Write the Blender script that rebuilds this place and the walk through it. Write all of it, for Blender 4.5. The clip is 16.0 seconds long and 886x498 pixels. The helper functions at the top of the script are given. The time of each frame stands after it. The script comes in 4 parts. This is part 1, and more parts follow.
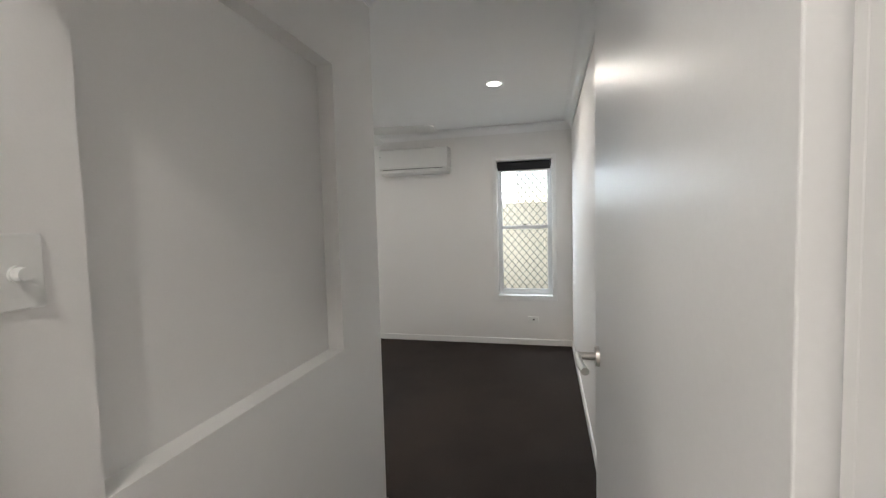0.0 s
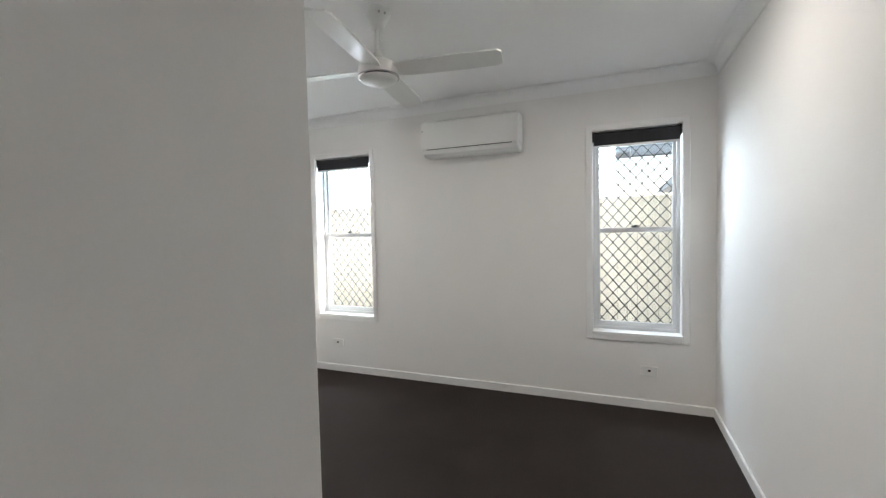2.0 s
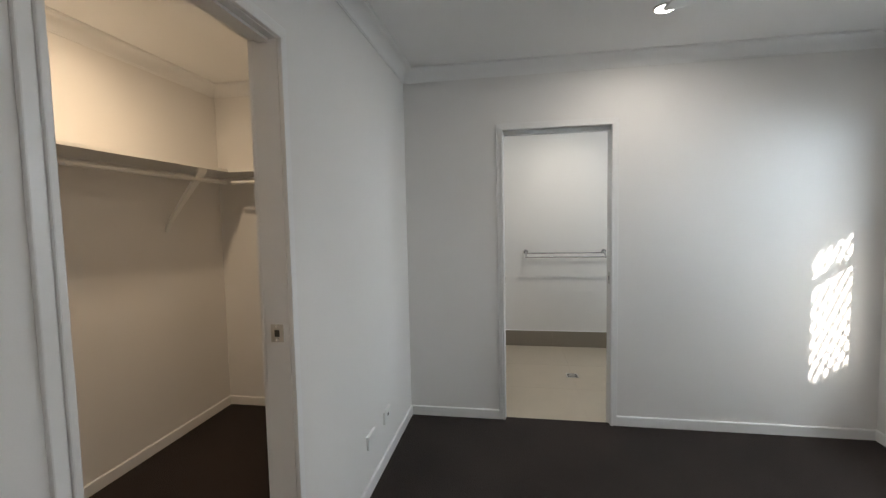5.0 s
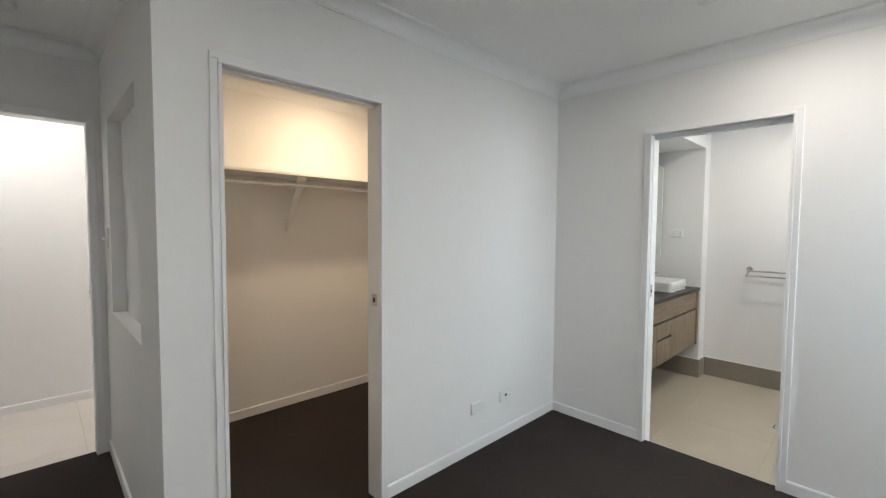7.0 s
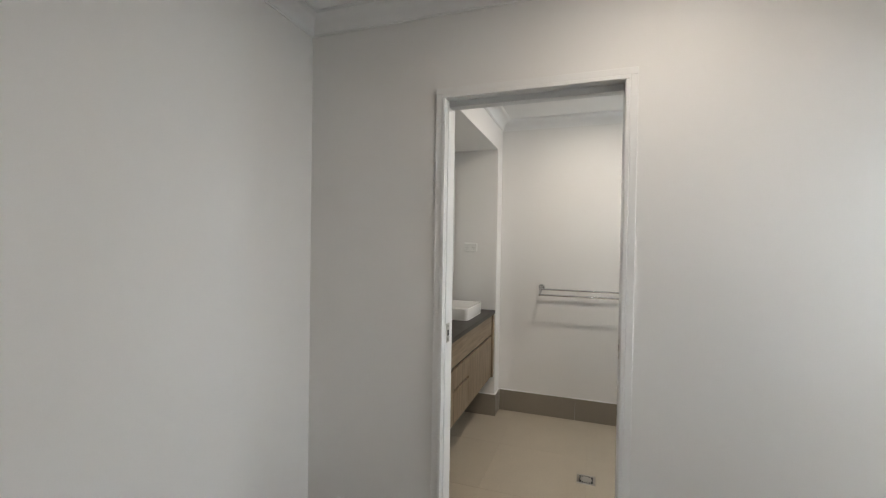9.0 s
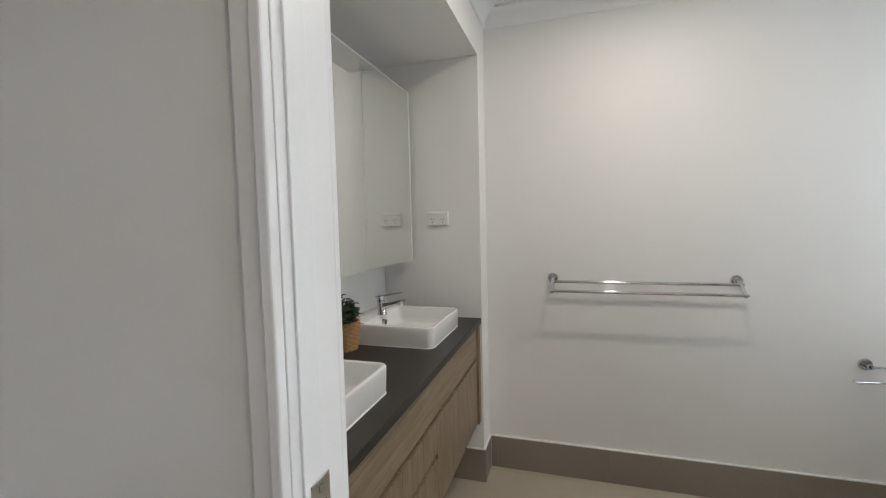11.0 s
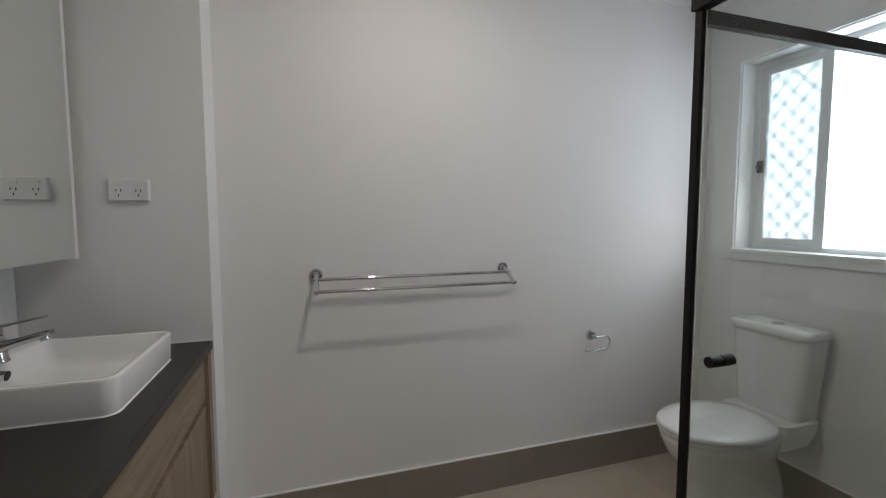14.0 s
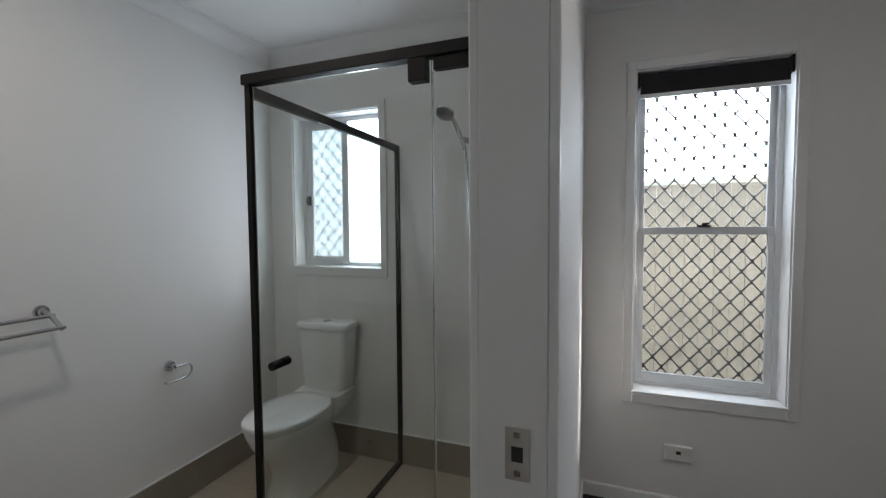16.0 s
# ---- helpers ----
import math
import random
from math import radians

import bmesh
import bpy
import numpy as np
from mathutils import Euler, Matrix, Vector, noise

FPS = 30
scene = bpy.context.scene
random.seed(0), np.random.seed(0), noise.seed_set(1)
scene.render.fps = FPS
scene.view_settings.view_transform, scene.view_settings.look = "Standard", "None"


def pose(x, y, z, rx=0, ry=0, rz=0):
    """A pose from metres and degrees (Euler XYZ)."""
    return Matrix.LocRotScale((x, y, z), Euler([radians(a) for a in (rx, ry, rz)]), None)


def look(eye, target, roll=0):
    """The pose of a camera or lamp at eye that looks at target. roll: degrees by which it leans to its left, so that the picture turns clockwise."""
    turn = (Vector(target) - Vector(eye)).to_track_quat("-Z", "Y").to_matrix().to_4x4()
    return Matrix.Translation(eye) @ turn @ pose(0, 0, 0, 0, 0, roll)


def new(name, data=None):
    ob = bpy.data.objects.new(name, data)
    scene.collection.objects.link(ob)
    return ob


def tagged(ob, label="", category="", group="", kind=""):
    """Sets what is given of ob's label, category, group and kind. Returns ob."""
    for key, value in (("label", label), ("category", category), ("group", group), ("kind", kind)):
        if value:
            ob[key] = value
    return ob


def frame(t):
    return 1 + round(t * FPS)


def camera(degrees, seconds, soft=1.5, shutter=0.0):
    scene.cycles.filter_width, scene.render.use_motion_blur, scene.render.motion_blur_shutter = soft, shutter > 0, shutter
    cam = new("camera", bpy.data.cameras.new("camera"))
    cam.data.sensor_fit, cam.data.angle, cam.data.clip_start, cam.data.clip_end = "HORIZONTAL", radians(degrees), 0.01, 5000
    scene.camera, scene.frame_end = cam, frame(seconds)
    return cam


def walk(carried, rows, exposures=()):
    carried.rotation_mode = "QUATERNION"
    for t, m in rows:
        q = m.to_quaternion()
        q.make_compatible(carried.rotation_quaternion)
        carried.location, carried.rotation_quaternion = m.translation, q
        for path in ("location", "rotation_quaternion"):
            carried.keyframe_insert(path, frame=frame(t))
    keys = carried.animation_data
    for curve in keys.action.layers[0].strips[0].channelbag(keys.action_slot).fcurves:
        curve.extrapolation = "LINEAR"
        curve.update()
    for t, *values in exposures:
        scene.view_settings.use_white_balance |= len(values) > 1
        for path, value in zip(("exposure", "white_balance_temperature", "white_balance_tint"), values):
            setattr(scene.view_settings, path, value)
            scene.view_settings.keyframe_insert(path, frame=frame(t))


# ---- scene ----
cam = camera(92.7, 16.0, soft=1.25)
PATH = [
    (0, (3.369, -4.844, 1.422), (2.888, -2.907, 1.302), -1.5),
    (0.5, (3.199, -4.55, 1.437), (2.957, -2.569, 1.315), -1.5),
    (1, (3.072, -4.193, 1.408), (2.775, -2.218, 1.304), -1.6),
    (1.5, (2.976, -3.784, 1.388), (2.502, -1.843, 1.304), -1.6),
    (2, (2.962, -3.443, 1.392), (2.214, -1.59, 1.3), -1.3),
    (2.5, (3.003, -3.159, 1.427), (1.725, -1.626, 1.296), -0.5),
    (3, (2.987, -3.009, 1.442), (1.348, -1.87, 1.308), -0.9),
    (3.5, (2.931, -2.897, 1.43), (1.095, -2.114, 1.311), -0.9),
    (4, (2.907, -2.741, 1.433), (0.95, -2.346, 1.313), -1.4),
    (4.5, (2.951, -2.504, 1.451), (0.955, -2.543, 1.33), -1.3),
    (4.7, (2.967, -2.396, 1.448), (0.977, -2.553, 1.324), -1.3),
    (6.8, (2.906, -1.302, 1.433), (1.446, -2.663, 1.306), 0.3),
    (7, (2.891, -1.234, 1.444), (1.507, -2.674, 1.34), 0.4),
    (7.5, (2.789, -1.145, 1.444), (1.477, -2.649, 1.319), 0.2),
    (8, (2.515, -1.302, 1.43), (0.988, -2.592, 1.348), 0.6),
    (8.5, (2.121, -1.458, 1.438), (0.398, -2.471, 1.365), 0.8),
    (9, (1.727, -1.692, 1.425), (-0.159, -2.357, 1.399), 0.9),
    (9.5, (1.325, -1.875, 1.424), (-0.647, -2.209, 1.419), 0.2),
    (9.7, (1.176, -1.936, 1.421), (-0.811, -2.16, 1.401), -1.1),
    (11.8, (0.119, -2.002, 1.33), (-1.704, -2.809, 1.185), -0.7),
    (12, (0.088, -2.005, 1.314), (-1.728, -2.833, 1.181), -0.3),
    (12.5, (0.027, -2.011, 1.28), (-1.785, -2.848, 1.15), 0.6),
    (13, (-0.111, -2.036, 1.255), (-2.003, -2.673, 1.133), 0.3),
    (13.5, (-0.137, -2.075, 1.273), (-2.134, -2.111, 1.163), -1.3),
    (14, (-0.117, -2.114, 1.303), (-2.019, -1.511, 1.157), -0.1),
    (14.5, (-0.069, -2.139, 1.332), (-1.805, -1.158, 1.184), -0.2),
    (15, (-0.05, -2.169, 1.342), (-1.517, -0.816, 1.212), 0.7),
    (15.5, (-0.023, -2.187, 1.353), (-1.113, -0.514, 1.241), 0.8),
    (16, (0.068, -2.222, 1.38), (-0.619, -0.346, 1.279), -0.4),
]
walk(cam, [(t, look(eye, target, roll)) for t, eye, target, roll in PATH], [(0, 1.6, 6700, 10), (0.5, 1.93, 6650, 10), (1, 1.95, 6600, 10), (2, 1.7, 6550, 10), (2.5, 1.42, 6800, 10), (3, 1.25, 6650, 10), (3.5, 1.32, 7050, 10), (4, 1.25, 6650, 10), (4.5, 0.95, 6700, 10), (7, 1.56, 6550, 9), (8, 1.45, 6400, 8), (8.5, 0.98, 6300, 7), (9, 1.05, 7100, 12), (9.5, 1.0, 7100, 11), (12, 1.2, 6608, 12.7), (12.5, 1.27, 6600, 13), (13, 1.08, 6600, 13.2), (13.5, 1.08, 6620, 13.5), (14, 0.52, 6600, 13.8), (14.5, 0.57, 6650, 14), (15, 0.6, 6400, 7), (16, 0.18, 6450, 12)])

# ---- world, sun, exposure ----
DAY = 9.0
SUN_DIR = Vector((1.0, 0.68, 0.0)).normalized()
SUN_ELEV = radians(22)
world = bpy.data.worlds.new("sky")
scene.world = world
world.use_nodes = True
wn = world.node_tree.nodes
sky = wn.new("ShaderNodeTexSky")
sky.sky_type = "NISHITA"
sky.sun_disc = False
sky.sun_elevation = SUN_ELEV
sky.sun_rotation = math.atan2(SUN_DIR.x, SUN_DIR.y)
world.node_tree.links.new(sky.outputs[0], wn["Background"].inputs[0])
wn["Background"].inputs[1].default_value = 0.15

sun = new("sun", bpy.data.lights.new("sun", "SUN"))
sun.data.energy = 5.0
sun.data.angle = radians(0.9)
sun.data.color = (1.0, 0.94, 0.86)
sun_from = Vector((SUN_DIR.x * math.cos(SUN_ELEV), SUN_DIR.y * math.cos(SUN_ELEV), math.sin(SUN_ELEV)))
sun.matrix_world = look(sun_from * 30, (0, 0, 0))


def daylight(x0, x1, z0, z1, y, watts, dip=0.0):
    """Adds an area lamp at or outside a window, standing in for sky light."""
    la = bpy.data.lights.new("window_daylight", "AREA")
    la.shape, la.size, la.size_y, la.energy, la.color = "RECTANGLE", x1 - x0, z1 - z0, watts, (0.76, 0.89, 1.0)
    new("window_daylight", la).matrix_world = look(((x0 + x1) / 2, y, (z0 + z1) / 2), ((x0 + x1) / 2, y - 1, (z0 + z1) / 2 - dip))


daylight(-0.35, 1.45, 1.645, 2.28, 0.75, 3.9 * DAY, 0.5)
daylight(1.95, 2.97, 1.65, 2.28, 0.75, 2.4 * DAY, 0.5)
daylight(-1.43, -1.18, 1.17, 2.05, 0.122, 4.2)
daylight(-2.05, -1.46, 1.00, 2.10, 0.34, 3.2)

# ---- plan, metres ----
E_X, S_Y = 3.63, -2.985          # bedroom: x 0 to E_X, y S_Y to 0
CEIL = 2.49
COR_X = 2.59                     # west face of the entry passage
DOOR_Y = -4.565                   # passage side of the hall door wall
ENW_X = -1.935                   # ensuite west wall
NIB_X, NIB_Y = -1.772, -2.447     # vanity recess
BACK_Y = -3.0
EN_X = -0.106
FZ, EZ = 0.018, -0.022            # carpet level, ensuite tile level
WIR_Y = -4.47
HALL_Y = -5.77


# ---- materials ----
def nodes_of(name):
    m = bpy.data.materials.new(name)
    m.use_nodes = True
    nt = m.node_tree
    return m, nt, nt.nodes["Principled BSDF"]


def set_in(node, **kw):
    for k, v in kw.items():
        node.inputs[k.replace("_", " ")].default_value = v


def surface(name, col, rough=0.5, metal=0.0, var=0.06, big=1.3, fine=180.0, bump=0.06, dist=0.001, scale=(1, 1, 1), rvar=0.05, spec=0.5):
    """Paint-like procedural material: large stains, fine grain, slight relief."""
    m, nt, p = nodes_of(name)
    N, L = nt.nodes.new, nt.links.new
    tc = N("ShaderNodeTexCoord")
    mp = N("ShaderNodeMapping")
    mp.inputs["Scale"].default_value = scale
    L(tc.outputs["Object"], mp.inputs[0])
    n1 = N("ShaderNodeTexNoise")
    set_in(n1, Scale=big, Detail=4.0, Roughness=0.6)
    n2 = N("ShaderNodeTexNoise")
    set_in(n2, Scale=fine, Detail=3.0, Roughness=0.6)
    for n in (n1, n2):
        L(mp.outputs[0], n.inputs["Vector"])
    add = N("ShaderNodeMath")
    add.operation = "ADD"
    L(n1.outputs[0], add.inputs[0])
    L(n2.outputs[0], add.inputs[1])
    rng = N("ShaderNodeMapRange")
    set_in(rng, From_Min=0.6, From_Max=1.4, To_Min=1 - var, To_Max=1 + var)
    L(add.outputs[0], rng.inputs[0])
    mix = N("ShaderNodeMix")
    mix.data_type, mix.blend_type = "RGBA", "MULTIPLY"
    mix.inputs[0].default_value = 1.0
    mix.inputs[6].default_value = (*col, 1)
    L(rng.outputs[0], mix.inputs[7])
    L(mix.outputs[2], p.inputs["Base Color"])
    rr = N("ShaderNodeMapRange")
    set_in(rr, To_Min=max(0.02, rough - rvar), To_Max=min(1, rough + rvar))
    L(n1.outputs[0], rr.inputs[0])
    L(rr.outputs[0], p.inputs["Roughness"])
    p.inputs["Metallic"].default_value = metal
    p.inputs["Specular IOR Level"].default_value = spec
    if bump:
        b = N("ShaderNodeBump")
        set_in(b, Strength=bump, Distance=dist)
        L(n2.outputs[0], b.inputs["Height"])
        L(b.outputs[0], p.inputs["Normal"])
    return m


def carpet_mat():
    m, nt, p = nodes_of("carpet")
    N, L = nt.nodes.new, nt.links.new
    tc = N("ShaderNodeTexCoord")
    v = N("ShaderNodeTexVoronoi")
    set_in(v, Scale=190.0)
    n = N("ShaderNodeTexNoise")
    set_in(n, Scale=2.2, Detail=5.0, Roughness=0.65)
    f = N("ShaderNodeTexNoise")
    set_in(f, Scale=420.0, Detail=2.0)
    for k in (v, n, f):
        L(tc.outputs["Object"], k.inputs["Vector"])
    add = N("ShaderNodeMath")
    add.operation = "MULTIPLY_ADD"
    L(n.outputs[0], add.inputs[0])
    add.inputs[1].default_value = 0.8
    L(f.outputs[0], add.inputs[2])
    cr = N("ShaderNodeValToRGB")
    cr.color_ramp.elements[0].position, cr.color_ramp.elements[0].color = 0.55, (0.0092, 0.0064, 0.0058, 1)
    cr.color_ramp.elements[1].position, cr.color_ramp.elements[1].color = 1.15, (0.032, 0.0228, 0.020, 1)
    L(add.outputs[0], cr.inputs[0])
    L(cr.outputs[0], p.inputs["Base Color"])
    set_in(p, Roughness=0.95)
    p.inputs["Specular IOR Level"].default_value = 0.15
    p.inputs["Sheen Weight"].default_value = 0.06
    b = N("ShaderNodeBump")
    set_in(b, Strength=0.8, Distance=0.004)
    L(v.outputs["Distance"], b.inputs["Height"])
    L(b.outputs[0], p.inputs["Normal"])
    return m


def wood_mat(name, scale):
    m, nt, p = nodes_of(name)
    N, L = nt.nodes.new, nt.links.new
    tc = N("ShaderNodeTexCoord")
    mp = N("ShaderNodeMapping")
    mp.inputs["Scale"].default_value = scale
    L(tc.outputs["Object"], mp.inputs[0])
    n = N("ShaderNodeTexNoise")
    set_in(n, Scale=1.6, Detail=6.0, Roughness=0.6, Distortion=0.6)
    n2 = N("ShaderNodeTexNoise")
    set_in(n2, Scale=9.0, Detail=4.0, Roughness=0.7)
    L(mp.outputs[0], n.inputs["Vector"])
    L(mp.outputs[0], n2.inputs["Vector"])
    add = N("ShaderNodeMath")
    add.operation = "MULTIPLY_ADD"
    L(n2.outputs[0], add.inputs[0])
    add.inputs[1].default_value = 0.45
    L(n.outputs[0], add.inputs[2])
    cr = N("ShaderNodeValToRGB")
    cr.color_ramp.elements[0].position, cr.color_ramp.elements[0].color = 0.5, (0.168, 0.116, 0.072, 1)
    cr.color_ramp.elements[1].position, cr.color_ramp.elements[1].color = 0.95, (0.325, 0.248, 0.168, 1)
    L(add.outputs[0], cr.inputs[0])
    L(cr.outputs[0], p.inputs["Base Color"])
    set_in(p, Roughness=0.5)
    b = N("ShaderNodeBump")
    set_in(b, Strength=0.15, Distance=0.001)
    L(n2.outputs[0], b.inputs["Height"])
    L(b.outputs[0], p.inputs["Normal"])
    return m


def glass_mat(name, col=(0.96, 0.985, 0.97), rough=0.0):
    m, nt, p = nodes_of(name)
    set_in(p, Base_Color=(*col, 1), Roughness=rough, IOR=1.45)
    p.inputs["Transmission Weight"].default_value = 1.0
    return m


def lamp_mat(name, strength, col=(1, 0.97, 0.92)):
    m, nt, p = nodes_of(name)
    set_in(p, Base_Color=(0.9, 0.9, 0.9, 1), Roughness=0.4)
    p.inputs["Emission Color"].default_value = (*col, 1)
    p.inputs["Emission Strength"].default_value = strength
    return m


def tile_mat(name, col, rough, var=0.07):
    """Porcelain tile: soft clouds, speckle, each piece a little different."""
    m = surface(name, col, rough, var=var, big=5.0, fine=90.0, bump=0.03, dist=0.0008)
    nt = m.node_tree
    p = nt.nodes["Principled BSDF"]
    src = p.inputs["Base Color"].links[0].from_socket
    oi = nt.nodes.new("ShaderNodeObjectInfo")
    r = nt.nodes.new("ShaderNodeMapRange")
    set_in(r, To_Min=0.985, To_Max=1.015)
    nt.links.new(oi.outputs["Random"], r.inputs[0])
    mx = nt.nodes.new("ShaderNodeMix")
    mx.data_type, mx.blend_type = "RGBA", "MULTIPLY"
    mx.inputs[0].default_value = 1.0
    nt.links.new(src, mx.inputs[6])
    nt.links.new(r.outputs[0], mx.inputs[7])
    nt.links.new(mx.outputs[2], p.inputs["Base Color"])
    return m


M_WALL = surface("wall_paint", (0.82, 0.808, 0.796), 0.72, var=0.018, big=0.9, fine=260, bump=0.05, spec=0.2)
M_CEIL = surface("ceiling_paint", (0.87, 0.87, 0.868), 0.8, var=0.015, big=0.7, fine=260, bump=0.04, spec=0.25)
M_TRIM = surface("gloss_trim", (0.83, 0.825, 0.82), 0.3, var=0.012, big=2.0, fine=120, bump=0.03)
M_DOOR = surface("door_paint", (0.81, 0.81, 0.81), 0.35, var=0.02, big=1.5, fine=140, bump=0.05)
M_CARPET = carpet_mat()
M_TILE = tile_mat("floor_porcelain", (0.475, 0.413, 0.328), 0.38)
M_TILE_SK = tile_mat("skirting_porcelain", (0.27, 0.235, 0.195), 0.36)
M_HALL = tile_mat("hall_porcelain", (0.66, 0.60, 0.55), 0.3)
M_GROUT = surface("grout", (0.44, 0.382, 0.305), 0.8, var=0.08, big=6, fine=200, bump=0.2)
M_WHITE_GROUT = surface("white_grout", (0.60, 0.595, 0.585), 0.8, var=0.06, big=6, fine=200, bump=0.2)
M_SILICONE = surface("white_sealant", (0.85, 0.85, 0.84), 0.4, var=0.02)
M_PLASTIC = surface("white_plastic", (0.79, 0.79, 0.775), 0.3, var=0.012, big=3, fine=90, bump=0.0)
# near-black of the jacks, and painted shade inside slots, holes and gaps
M_DARK = surface("dark_jack_and_slot_shade", (0.02, 0.02, 0.02), 0.6, var=0.05)
M_CHROME = surface("chrome", (0.58, 0.585, 0.595), 0.055, 1.0, var=0.02, big=8, fine=60, bump=0.0, rvar=0.03)
M_SATIN = surface("satin_steel", (0.58, 0.56, 0.53), 0.3, 1.0, var=0.05, big=8, fine=200, bump=0.05)
M_ALU = surface("pale_aluminium", (0.72, 0.73, 0.74), 0.42, 0.25, var=0.02, big=3, fine=150, bump=0.02)
M_GRILLE = surface("grille_aluminium", (0.10, 0.096, 0.09), 0.38, 0.2, var=0.1, big=9, fine=150, bump=0.05)
M_BLACK = surface("black_powdercoat", (0.008, 0.0075, 0.0075), 0.5, 0.0, var=0.1, big=4, fine=300, bump=0.06, spec=0.25)
M_BLIND = surface("blockout_fabric", (0.022, 0.022, 0.027), 0.85, var=0.12, big=6, fine=500, bump=0.2)
M_CERAMIC = surface("white_ceramic", (0.84, 0.835, 0.82), 0.07, var=0.008, big=3, fine=40, bump=0.0, rvar=0.02)
M_BENCH = surface("dark_stone", (0.034, 0.028, 0.024), 0.40, var=0.2, big=6, fine=260, bump=0.03, spec=0.3)
M_WOOD_V = wood_mat("oak_laminate", (26, 26, 1.6))
M_WOOD_H = wood_mat("oak_laminate_fascia", (1.6, 26, 26))
M_MIRROR, _nt, _p = nodes_of("mirror_silver")
set_in(_p, Base_Color=(0.86, 0.89, 0.875, 1), Metallic=1.0, Roughness=0.012)
M_GLASS = glass_mat("clear_glass", (0.97, 0.99, 0.985))
M_SHOWER = glass_mat("shower_glass", (0.925, 0.955, 0.943))
M_FROST = glass_mat("obscure_glass", (0.95, 0.97, 0.97), 0.35)
M_LENS = lamp_mat("downlight_lens", 14.0)
M_WICKER = surface("wicker", (0.46, 0.27, 0.12), 0.7, var=0.3, big=14, fine=160, bump=0.4, dist=0.002)
M_LEAF = surface("leaf_green", (0.032, 0.075, 0.030), 0.5, var=0.4, big=18, fine=120, bump=0.1)
M_STEM = surface("stem_green", (0.06, 0.08, 0.03), 0.6, var=0.2)
M_SOIL = surface("potting_mix", (0.03, 0.022, 0.016), 0.95, var=0.3, big=20, fine=150, bump=0.5)
M_FENCE = surface("fence_timber", (0.60, 0.525, 0.425), 0.85, var=0.22, big=3.0, fine=60, bump=0.2, dist=0.003, scale=(6, 6, 0.8))
M_GROUND = surface("pale_gravel", (0.46, 0.43, 0.38), 0.95, var=0.3, big=1.5, fine=30, bump=0.5, dist=0.01)
M_EAVE = surface("eave_sheet", (0.70, 0.69, 0.67), 0.7, var=0.05, big=1.5, fine=60)
M_ROOF = surface("neighbour_roof", (0.36, 0.36, 0.37), 0.6, var=0.1, big=2, fine=40, bump=0.1)
M_RENDER = surface("rendered_wall", (0.62, 0.59, 0.54), 0.85, var=0.08, big=1, fine=80, bump=0.2)


# ---- building helpers ----
def mesh_ob(name, bm, mat, parent=None, smooth=None, at=None):
    me = bpy.data.meshes.new(name)
    bmesh.ops.recalc_face_normals(bm, faces=bm.faces)
    bm.to_mesh(me)
    bm.free()
    me.materials.append(mat)
    if smooth is not None:
        me.shade_smooth()
        me.set_sharp_from_angle(angle=radians(smooth))
    ob = new(name, me)
    if parent is not None:
        ob.parent = parent
    if at is not None:
        ob.location = at
    return ob


def add_box(bm, x0, x1, y0, y1, z0, z1):
    v = [bm.verts.new((x, y, z)) for z in (z0, z1) for y in (y0, y1) for x in (x0, x1)]
    for f in ((0, 2, 3, 1), (4, 5, 7, 6), (0, 1, 5, 4), (2, 6, 7, 3), (0, 4, 6, 2), (1, 3, 7, 5)):
        bm.faces.new([v[i] for i in f])


def boxes(name, items, mat, bevel=0.0, parent=None, at=None, segs=2):
    bm = bmesh.new()
    for b in items:
        add_box(bm, *b)
    if bevel:
        bmesh.ops.bevel(bm, geom=list(bm.edges), offset=bevel, segments=segs, affect="EDGES", profile=0.5)
    return mesh_ob(name, bm, mat, parent, None, at)


def each(name, items, mat, bevel=0.0, parent=None):
    """One part for each box."""
    return [boxes(name, [b], mat, bevel, parent) for b in items]


def ring_frame(bm, p, u, r, seg):
    u = u.normalized()
    a = u.cross(Vector((0, 0, 1)) if abs(u.z) < 0.9 else Vector((1, 0, 0))).normalized()
    b = u.cross(a)
    return [bm.verts.new(p + r * (math.cos(2 * math.pi * i / seg) * a + math.sin(2 * math.pi * i / seg) * b)) for i in range(seg)]


def bridge(bm, r0, r1):
    n = len(r0)
    for i in range(n):
        bm.faces.new((r0[i], r0[(i + 1) % n], r1[(i + 1) % n], r1[i]))


def add_rod(bm, p0, p1, r0, r1=None, seg=20):
    p0, p1 = Vector(p0), Vector(p1)
    a = ring_frame(bm, p0, p1 - p0, r0, seg)
    b = ring_frame(bm, p1, p1 - p0, r0 if r1 is None else r1, seg)
    bridge(bm, a, b)
    bm.faces.new(a)
    bm.faces.new(b)


def add_tube(bm, pts, r, seg=12):
    pts = [Vector(p) for p in pts]
    rings, a = [], None
    for i, p in enumerate(pts):
        u = (pts[min(i + 1, len(pts) - 1)] - pts[max(i - 1, 0)]).normalized()
        if a is None:
            a = u.cross(Vector((0, 0, 1)) if abs(u.z) < 0.9 else Vector((1, 0, 0))).normalized()
        a = (a - u * a.dot(u)).normalized()
        b = u.cross(a)
        rings.append([bm.verts.new(p + r * (math.cos(2 * math.pi * k / seg) * a + math.sin(2 * math.pi * k / seg) * b)) for k in range(seg)])
    for q0, q1 in zip(rings, rings[1:]):
        bridge(bm, q0, q1)
    bm.faces.new(rings[0])
    bm.faces.new(rings[-1])


